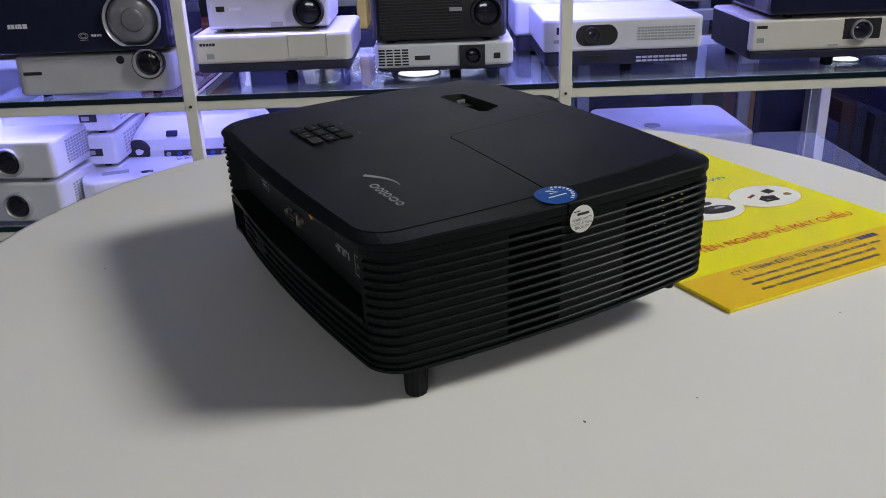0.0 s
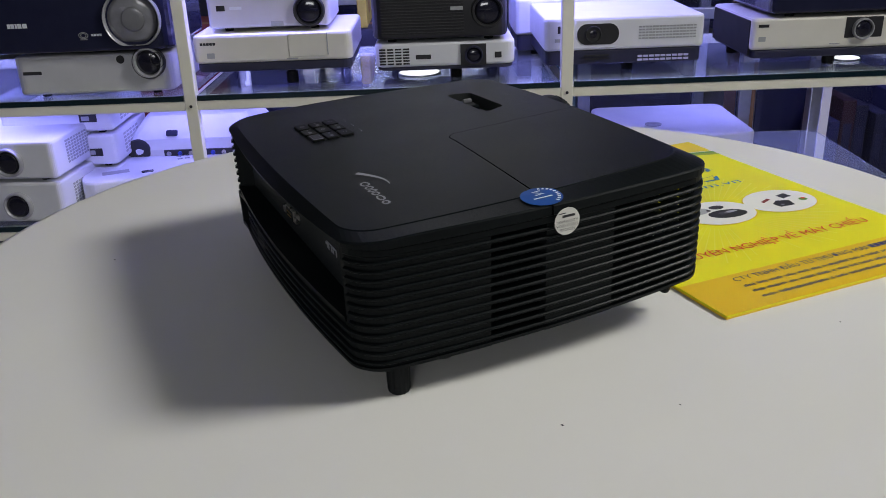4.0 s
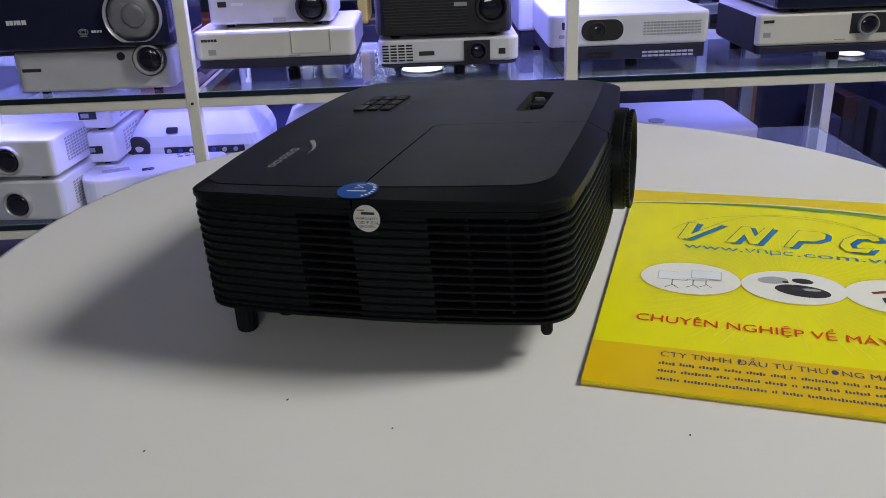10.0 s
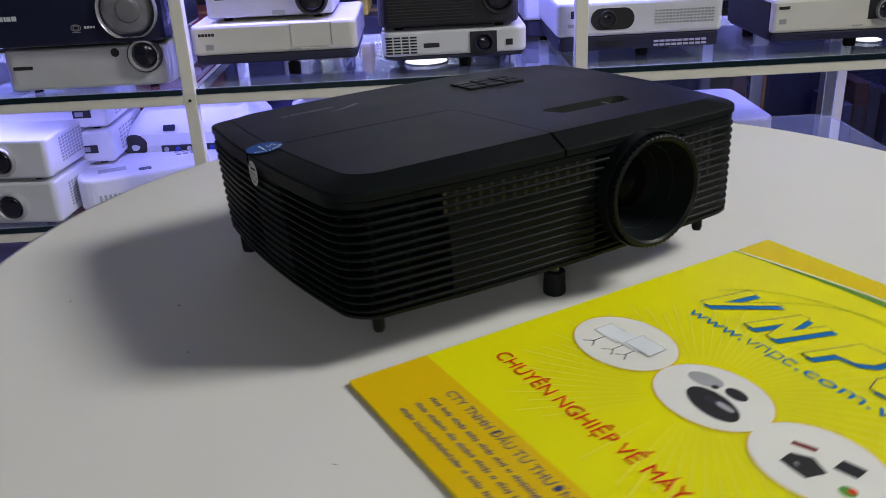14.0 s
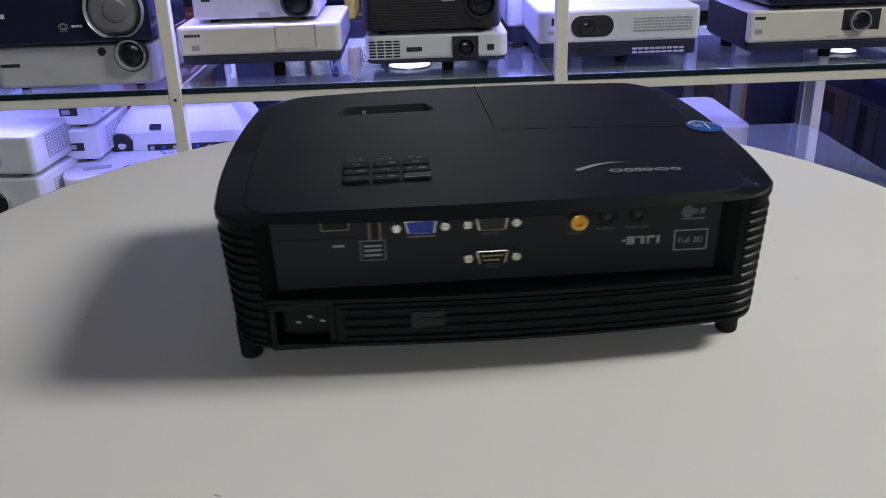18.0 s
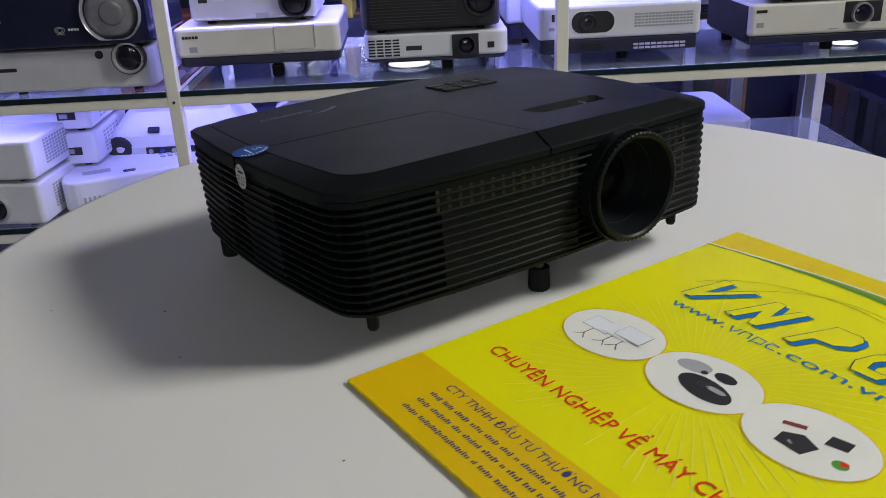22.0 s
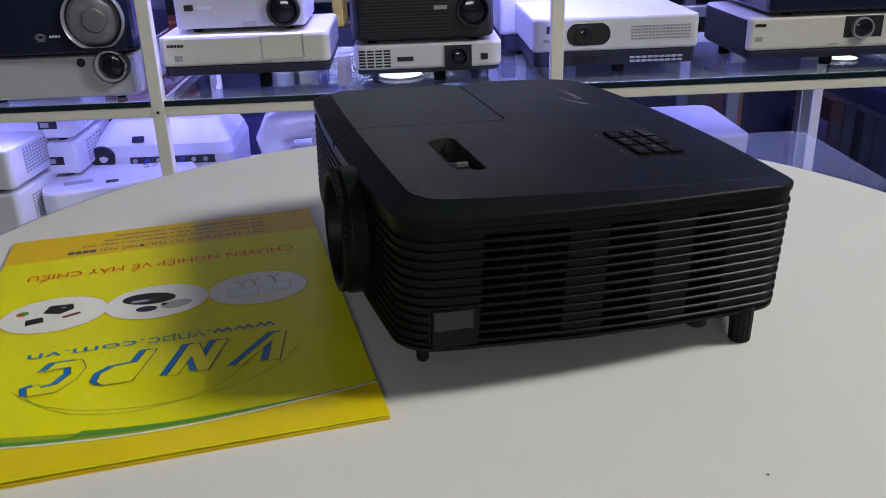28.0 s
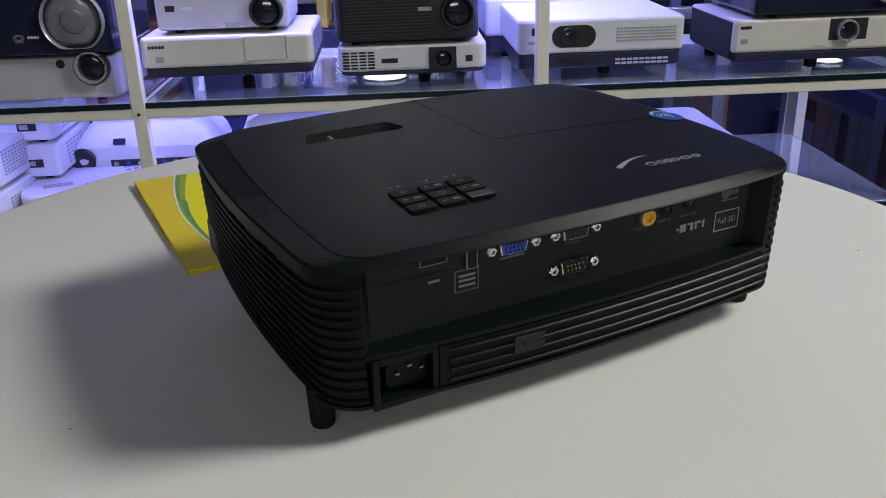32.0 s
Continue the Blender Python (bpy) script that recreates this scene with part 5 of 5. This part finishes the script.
# white one with a grille, a dark grey one on it
p5 = shelf_projector("white projector with a slotted grille and small lens", -0.157, 0.137, 1.262, S, -0.045, 0.25, M_WHITEP, 0.038, M_INDIGO, 0.022, foot=0.030)
slots(p5, -0.138, -0.072, 0.044, 0.080, 6, 4, M_INK)
mark(p5, -0.062, -0.030, 0.054, 0.063, M_DARKGREY)
part("lens_frame", vbox(0.032, 0.086, -0.003, 0.004, 0.038, 0.082, 0.001, 2), M_DARKGREY, p5)
front_lens(p5, 0.060, 0.060, 0.0165, M_INDIGO, None, 0.010)
part("badge", box(0.104, 0.118, -0.001, 0.001, 0.052, 0.064), M_INK, p5)
p6 = shelf_projector("dark grey projector with a ribbed front and big lens", -0.160, 0.122, 1.255, -0.0445, 0.085, 0.28, M_DARKGREY, radius=0.03)
for k in range(15):
    part("front_rib", box(-0.122, 0.050, -0.002, 0.002, 0.018 + 0.0062 * k, 0.0212 + 0.0062 * k, 0.0006), M_INK, p6)
front_lens(p6, 0.098, 0.060, 0.0285, M_INK, None, 0.012)
part("front_button", vbox(0.022, 0.048, -0.004, 0.001, 0.064, 0.071, 0.001), M_GREYPR, p6)
# white one with an oval lens window
p7 = shelf_projector("white projector with a wide oval lens window", 0.200, 0.538, 1.25, S, -0.010, 0.30, M_WHITEP, 0.056, M_INDIGO, 0.012, foot=0.026)
p7.location.y += 0.03
part("lens_window", move(vbox(-0.044, 0.044, -0.0215, 0.0215, 0, 0.002, 0.0205, 8), Matrix.Translation((-0.056, 0.0006, 0.0895)) @ Matrix.Rotation(radians(90), 4, "X")), M_INK, p7, "black stadium-shaped lens window")
front_lens(p7, -0.066, 0.0895, 0.015, M_INK, None, 0.004)
slots(p7, 0.030, 0.152, 0.076, 0.106, 5, 17, M_GREYPR)
slots(p7, -0.085, -0.030, 0.036, 0.050, 2, 6, M_INK)
slots(p7, 0.030, 0.140, 0.031, 0.046, 2, 9, M_LAV)
part("sensor_window", box(-0.141, -0.128, -0.0008, 0.001, 0.093, 0.108), M_INK, p7)
mark(p7, -0.147, -0.128, 0.075, 0.082, M_GREYPR)
shelf_projector("white projector standing further back on the shelf", 0.165, 0.520, 1.56, S, 0.000, 0.20, M_WHITEP, 0.05, M_INDIGO, 0.012)
# cream one with an open lens bay, a black one on it
p9 = shelf_projector("cream-white projector with a black side grille and open lens bay", 0.632, 0.985, 1.262, S, -0.022, 0.27, M_CREAM, 0.046, M_INDIGO, 0.012, foot=0.028)
part("side_grille", box(-0.1785, -0.1745, 0.012, 0.255, 0.035, 0.106, 0.001), M_INK, p9, "black side grille")
mark(p9, -0.164, -0.142, 0.093, 0.099, M_DARKGREY)
mark(p9, -0.162, -0.147, 0.064, 0.074, M_GREYPR)
part("lens_bay", box(0.018, 0.096, -0.001, 0.003, 0.066, 0.108, 0.001), M_DARKGREY, p9)
front_lens(p9, 0.054, 0.084, 0.019, M_RINGGREY, None, 0.010)
mark(p9, -0.012, 0.010, 0.054, 0.056, M_GREYPR)
p10 = shelf_projector("glossy black projector stacked on a cream one", 0.665, 1.02, 1.255, -0.0215, 0.075, 0.28, M_GLOSSBLK, radius=0.02)
front_lens(p10, 0.090, 0.052, 0.024, M_RINGGREY, None, 0.010)

# lower shelf
L = -0.4115
for z0, z1 in ((L, L + 0.0990), (L + 0.0995, L + 0.1895)):
    q = shelf_projector("white projector with a side grille, stacked in a pair", -1.160, -0.860, 1.25, z0, z1, 0.32, M_WHITEP, radius=0.012, turn=-5)
    ln = front_lens(q, 0.050, 0.047, 0.0275, M_RINGGREY, None, 0.012)
    rim(ln, 0.050, 0.047, 0.0165, 0.0215, -0.004, -0.0085, M_DARKGREY)
    part("top_label", box(0.010, 0.110, 0.180, 0.230, z1 - z0 - 0.0008, z1 - z0 + 0.0004), M_BADGE, q, "pale paper label")
    for i in range(8):
        for j in range(10):
            part("vent_slot", box(0.1498, 0.1505, 0.060 + 0.013 * j, 0.069 + 0.013 * j, 0.026 + 0.0068 * i, 0.0306 + 0.0068 * i), M_GREYPR, q)
for z0, z1 in ((L, L + 0.080), (L + 0.0805, L + 0.1610), (L + 0.1615, L + 0.248)):
    q = shelf_projector("white projector stored back to front, in a stack", -1.04, -0.784, 1.40, z0, z1, 0.24, M_WHITEP, radius=0.01)
    part("rear_port", box(0.055, 0.095, -0.001, 0.001, 0.030, 0.048), M_DARKGREY, q)
    part("rear_socket", box(0.060, 0.078, -0.003, 0.000, 0.034, 0.044, 0.0008), M_GREYPR, q)
    for i in range(6):
        for j in range(5):
            part("vent_slot", box(0.1272, 0.1281, 0.06 + 0.022 * j, 0.077 + 0.022 * j, 0.020 + 0.0085 * i, 0.0255 + 0.0085 * i), M_GREYPR, q)
# bulky one with sloping shoulders, turned round
bulky = thing("projector", "bulky white projector with sloping shoulders, turned back to front", "projector", pose(-0.635, 1.50, L), "projectors on the rack")
case = bmesh.new()
levels = ((0.0, 0.165, 0.0, 0.25), (0.085, 0.168, -0.004, 0.25), (0.110, 0.160, 0.004, 0.245), (0.148, 0.132, 0.045, 0.238), (0.156, 0.124, 0.056, 0.232))
loops = []
for z, hw, f, r in levels:
    ring = []
    for cx, cy, a0 in ((hw - 0.03, f + 0.03, -90), (hw - 0.03, r - 0.03, 0), (-hw + 0.03, r - 0.03, 90), (-hw + 0.03, f + 0.03, 180)):
        for k in range(5):
            t = radians(a0 + 22.5 * k)
            ring.append((cx + 0.03 * math.cos(t), cy + 0.03 * math.sin(t), z + 0.008))
    loops.append(ring)
part("case", lofted(loops), M_WHITEP, bulky)
part("rear_recess", box(-0.070, 0.125, -0.0075, 0.004, 0.074, 0.093, 0.001), M_DARKGREY, bulky, "dark connector strip")
for k in range(7):
    part("rear_port", revolve([(0.0055, -0.006), (0.0055, -0.011), (0.003, -0.0115), (0.001, -0.009)], (-0.058 + 0.027 * k, 0, 0.084), "y", 14), (M_GREYPR, M_VGA, M_STEEL)[k % 3], bulky)
part("receiver_window", move(vbox(-0.014, 0.014, -0.008, 0.008, 0, 0.003, 0.003), Matrix.Translation((-0.050, 0.014, 0.1290)) @ Matrix.Rotation(radians(46), 4, "X")), M_GLOSSBLK, bulky, "black receiver window")
part("vent_scoop", revolve([(0.026, 0.000), (0.030, -0.006), (0.026, -0.010), (0.012, -0.008), (0.001, -0.006)], (-0.132, 0.004, 0.092), "y", 24), M_DARKGREY, bulky, "dark scooped vent")
for k in range(9):
    a = 0.03 * (k % 3) - 0.01
    part("top_key", vbox(a, a + 0.014, 0.10 + 0.035 * (k // 3), 0.108 + 0.035 * (k // 3), 0.1638, 0.1662, 0.003), M_GREYPR, bulky)
part("top_slot", vbox(0.045, 0.085, 0.205, 0.213, 0.1636, 0.1650, 0.003), M_DARKGREY, bulky)
for fx in (-0.12, 0.12):
    for fy in (0.04, 0.2):
        part("foot", revolve([(0.001, 0.0), (0.010, 0.0), (0.010, 0.0085), (0.001, 0.0085)], (fx, fy, 0), "z", 14), M_RUBBER, bulky)
# flat one in front, askew
q = shelf_projector("flat white projector with a slotted rim, lying askew", -0.842, -0.512, 1.345, L, L + 0.078, 0.19, M_WHITEP, radius=0.035, turn=22)
part("top_label", box(-0.120, -0.060, 0.050, 0.075, 0.0778, 0.0786), M_GREYPR, q, "grey type label")
part("receiver_window", vbox(-0.035, -0.008, 0.025, 0.042, 0.0778, 0.0792, 0.004), M_GLOSSBLK, q)
for k in range(10):
    part("top_key", vbox(0.055 + 0.017 * (k % 4), 0.067 + 0.017 * (k % 4), 0.10 + 0.022 * (k // 4), 0.108 + 0.022 * (k // 4), 0.0778, 0.0796, 0.002), M_GREYPR, q)
for k in range(26):
    part("vent_slot", box(-0.128 + 0.010 * k, -0.1225 + 0.010 * k, -0.0008, 0.001, 0.018, 0.042), M_GREYPR, q)
# short-throw one with a bent tube hood
q = shelf_projector("white short-throw projector with a bent tubular hood", -0.395, -0.015, 1.36, L, L + 0.105, 0.34, M_WHITEP, radius=0.05)
tube = bmesh.new()
pts = [(-0.150, 0.10, 0.105), (-0.160, 0.11, 0.135), (-0.150, 0.115, 0.155), (-0.120, 0.12, 0.166), (-0.06, 0.12, 0.170), (0.02, 0.12, 0.170), (0.10, 0.12, 0.168), (0.15, 0.12, 0.160)]
rows = []
for i, p in enumerate(pts):
    d = (Vector(pts[min(i + 1, len(pts) - 1)]) - Vector(pts[max(i - 1, 0)])).normalized()
    side = Vector((0, 1, 0))
    up = side.cross(d) * -1
    rows.append([tube.verts.new(Vector(p) + 0.042 * (math.cos(2 * math.pi * k / 20) * side + math.sin(2 * math.pi * k / 20) * up)) for k in range(20)])
for a, b in zip(rows, rows[1:]):
    for k in range(20):
        tube.faces.new((a[k], a[(k + 1) % 20], b[(k + 1) % 20], b[k]))
tube.faces.new(rows[0])
tube.faces.new(rows[-1])
bmesh.ops.recalc_face_normals(tube, faces=tube.faces[:])
part("hood", tube, M_GLOSSWHITE, q, "glossy bent tube hood", True)
part("lens_recess", vbox(-0.07, 0.10, 0.070, 0.076, 0.104, 0.155, 0.001), M_GREYPR, q)
part("lens", revolve([(0.010, 0.069), (0.010, 0.064), (0.001, 0.062)], (-0.03, 0, 0.124), "y", 20), M_LENS, q)
q = shelf_projector("wide flat white projector lying on the lower shelf", 0.375, 0.720, 1.40, L, L + 0.110, 0.30, M_WHITEP, radius=0.03)
part("lens_port", revolve([(0.02, 0.1099), (0.02, 0.112), (0.012, 0.112), (0.001, 0.1105)], (-0.05, 0.1, 0), "z", 24), M_GREYPR, q)
part("side_port", box(-0.10, 0.06, -0.001, 0.002, 0.045, 0.070, 0.001), M_DARKGREY, q)

# ---- behind the rack ----
def carton(label, x0, x1, y0, y1, z0, z1, m):
    ob = thing("carton", label, "box", pose((x0 + x1) / 2, (y0 + y1) / 2, z0), "cartons behind the rack")
    part("box_body", box(-(x1 - x0) / 2, (x1 - x0) / 2, -(y1 - y0) / 2, (y1 - y0) / 2, 0, z1 - z0, 0.003), m, ob)
    part("tape", box(-(x1 - x0) / 2 - 0.0006, (x1 - x0) / 2 + 0.0006, -0.025, 0.025, z1 - z0 - 0.06, z1 - z0 + 0.0006), M_BROWN if m != M_BROWN else M_CREAM, ob)


carton("dark red carton on the floor behind the rack", -1.15, -0.64, 1.95, 2.3, FLOOR, -0.10, M_REDBOX)
carton("navy blue carton behind the rack", -0.62, -0.36, 1.9, 2.2, FLOOR, -0.12, M_NAVYBOX)
carton("grey-green flat carton leaning at the rack", 0.28, 0.38, 1.95, 2.05, FLOOR, -0.05, M_GREENBOX)
carton("yellow carton standing upright", -0.243, -0.216, 1.9, 2.1, -0.10, -0.01, M_YELBOX)
carton("dark carton under the yellow one", -0.26, -0.05, 1.88, 2.12, FLOOR, -0.101, M_DARKBOARD)


def showcase(x0, x1, y0, y1, h):
    ob = thing("glass_showcase", "aluminium-framed glass showcase standing behind the rack", "showcase", pose(x0, y0, FLOOR), "showcases")
    w, d = x1 - x0, y1 - y0
    for x in (0, w):
        for y in (0, d):
            part("frame_post", box(x - 0.018, x + 0.018, y - 0.018, y + 0.018, 0, h, 0.003), M_ALU, ob)
    for z in (0.02, h * 0.5, h - 0.02):
        for y in (0, d):
            part("frame_rail", box(0.0185, w - 0.0185, y - 0.015, y + 0.015, z - 0.015, z + 0.015, 0.002), M_ALU, ob)
    for y in (0, d):
        pane = part("pane", box(0.0186, w - 0.0186, y - 0.002, y + 0.002, 0.036, h - 0.036), M_PANE, ob)
        pane.visible_shadow = False
    part("back_board", box(0.0186, w - 0.0186, d + 0.004, d + 0.012, 0.0, h), M_DARKBOARD, ob)


showcase(1.02, 1.75, 1.80, 2.3, 1.5)
showcase(0.40, 0.875, 1.95, 2.4, 1.3)
showcase(-0.55, 0.25, 2.6, 3.0, 1.3)
# binders on the showcase floor
for k in range(9):
    bx, bw, bh = 1.19 + 0.048 * k, 0.036 + 0.006 * (k * 5 % 3) / 2, 0.30 + 0.02 * (k * 7 % 4)
    ob = thing("binder", "dark upright ring binder standing in the showcase", "binder", pose(bx, 2.02 + 0.015 * (k % 3), FLOOR), "binders in the showcase")
    part("spine", box(-bw / 2, bw / 2, 0, 0.2, 0, bh, 0.003), (M_NAVYBOX, M_DARKBOARD, M_INKBLUE, M_DARKRED, M_DARKBOARD)[k * 3 % 5], ob)
    part("spine_label", box(-bw * 0.3, bw * 0.3, -0.0006, 0.001, bh * 0.55, bh * 0.8), M_INDIGO, ob)
carton("black equipment case on the floor behind the rack", 0.42, 0.70, 2.0, 2.3, FLOOR, -0.17, M_DARKBOARD)
carton("narrow orange-brown carton in the showcase", 0.90, 0.93, 2.0, 2.2, FLOOR, -0.05, M_BROWN)
# mirror image of lettering in the shelf glass, built as a flipped board
sign = thing("sign_reflection", "navy blue board with flipped white letters, standing in for a reflection", "sign", pose(-0.257, 1.80, -0.21))
part("board", box(-0.045, 0.042, 0, 0.008, -0.055, 0.032, 0.001), M_NAVYBOX, sign)
part("lettering", writing("No.", 0.034, Matrix.Translation((-0.027, -0.0006, 0.010)) @ Matrix(((1, 0, 0), (0, 0, -1), (0, -1, 0))).to_4x4()), M_WHITEINK, sign, "flipped white letters")
for u in (-0.04, 0.03):
    part("leg", box(u, u + 0.01, 0.0, 0.008, FLOOR + 0.21, -0.0552), M_ALU, sign)


# glowing discs added in place of bright lamp reflections in the shelf glass
def puck(x, y, r):
    ob = thing("glint_disc", "round white glowing disc standing in for a reflection in the glass shelf", "lamp", pose(x, y, GZ + 0.0003), "puck lights")
    part("rim", revolve([(r, 0.0), (r * 1.04, 0.0), (r * 1.04, 0.0035), (r, 0.0045)], (0, 0, 0), "z", 40), M_ALU, ob)
    part("diffuser", revolve([(0.001, 0.0), (r * 0.985, 0.0), (r * 0.985, 0.0050), (0.001, 0.0060)], (0, 0, 0), "z", 40), M_GLINT, ob, "glowing white diffuser")


puck(-0.068, 1.385, 0.046)
puck(0.885, 1.37, 0.032)


# ---- movement ----
def turned(t):
    """Axis place and turn of the table's top at t, gliding evenly from row to row."""
    ts = [r[0] for r in TURN]
    k = max(i for i in range(len(ts)) if ts[i] <= t + 1e-6)
    if k >= len(ts) - 1:
        return TURN[-1][1:]
    out = []
    for c in (1, 2, 3):
        def slope(i):
            if i <= 0 or i >= len(ts) - 1:
                return 0.0
            a = (TURN[i][c] - TURN[i - 1][c]) / (ts[i] - ts[i - 1])
            b = (TURN[i + 1][c] - TURN[i][c]) / (ts[i + 1] - ts[i])
            return 0.0 if a * b <= 0 else 2 * a * b / (a + b)
        h = ts[k + 1] - ts[k]
        u = (t - ts[k]) / h
        out.append((2 * u ** 3 - 3 * u ** 2 + 1) * TURN[k][c] + (u ** 3 - 2 * u ** 2 + u) * h * slope(k)
                   + (-2 * u ** 3 + 3 * u ** 2) * TURN[k + 1][c] + (u ** 3 - u ** 2) * h * slope(k + 1))
    return out


def motions():
    """The table's top turns and carries the projector and the brochure round."""
    times = [k / 10 for k in range(321)]
    spins = [(t, turned(t)) for t in times]
    walk(table, [(t, pose(x, y, 0)) for t, (x, y, a) in spins])
    walk(tabletop, [(t, pose(0, 0, 0, 0, 0, a)) for t, (x, y, a) in spins])
    walk(projector, [(t, pose(x, y, 0, 0, 0, a)) for t, (x, y, a) in spins])
    lay = Matrix.Translation((0.0032 - AX, -0.2297 - AY, 0.0)) @ Matrix.Rotation(radians(-90.75), 4, "Z")
    # the brochure slips a little on the smooth top near the end
    slips = ((0.0, 0.0, 0.0), (25.5, 0.0, 0.0), (27.5, -0.003, -0.0085), (28.5, -0.001, -0.0092), (31.0, 0.007, -0.0090), (32.0, 0.006, -0.0070))

    def slip(t):
        for (t0, u0, v0), (t1, u1, v1) in zip(slips, slips[1:]):
            if t <= t1:
                k = (t - t0) / (t1 - t0)
                return Matrix.Translation((u0 + (u1 - u0) * k, v0 + (v1 - v0) * k, 0))

    walk(brochure, [(t, pose(x, y, 0, 0, 0, a) @ lay @ slip(t)) for t, (x, y, a) in spins])


motions()
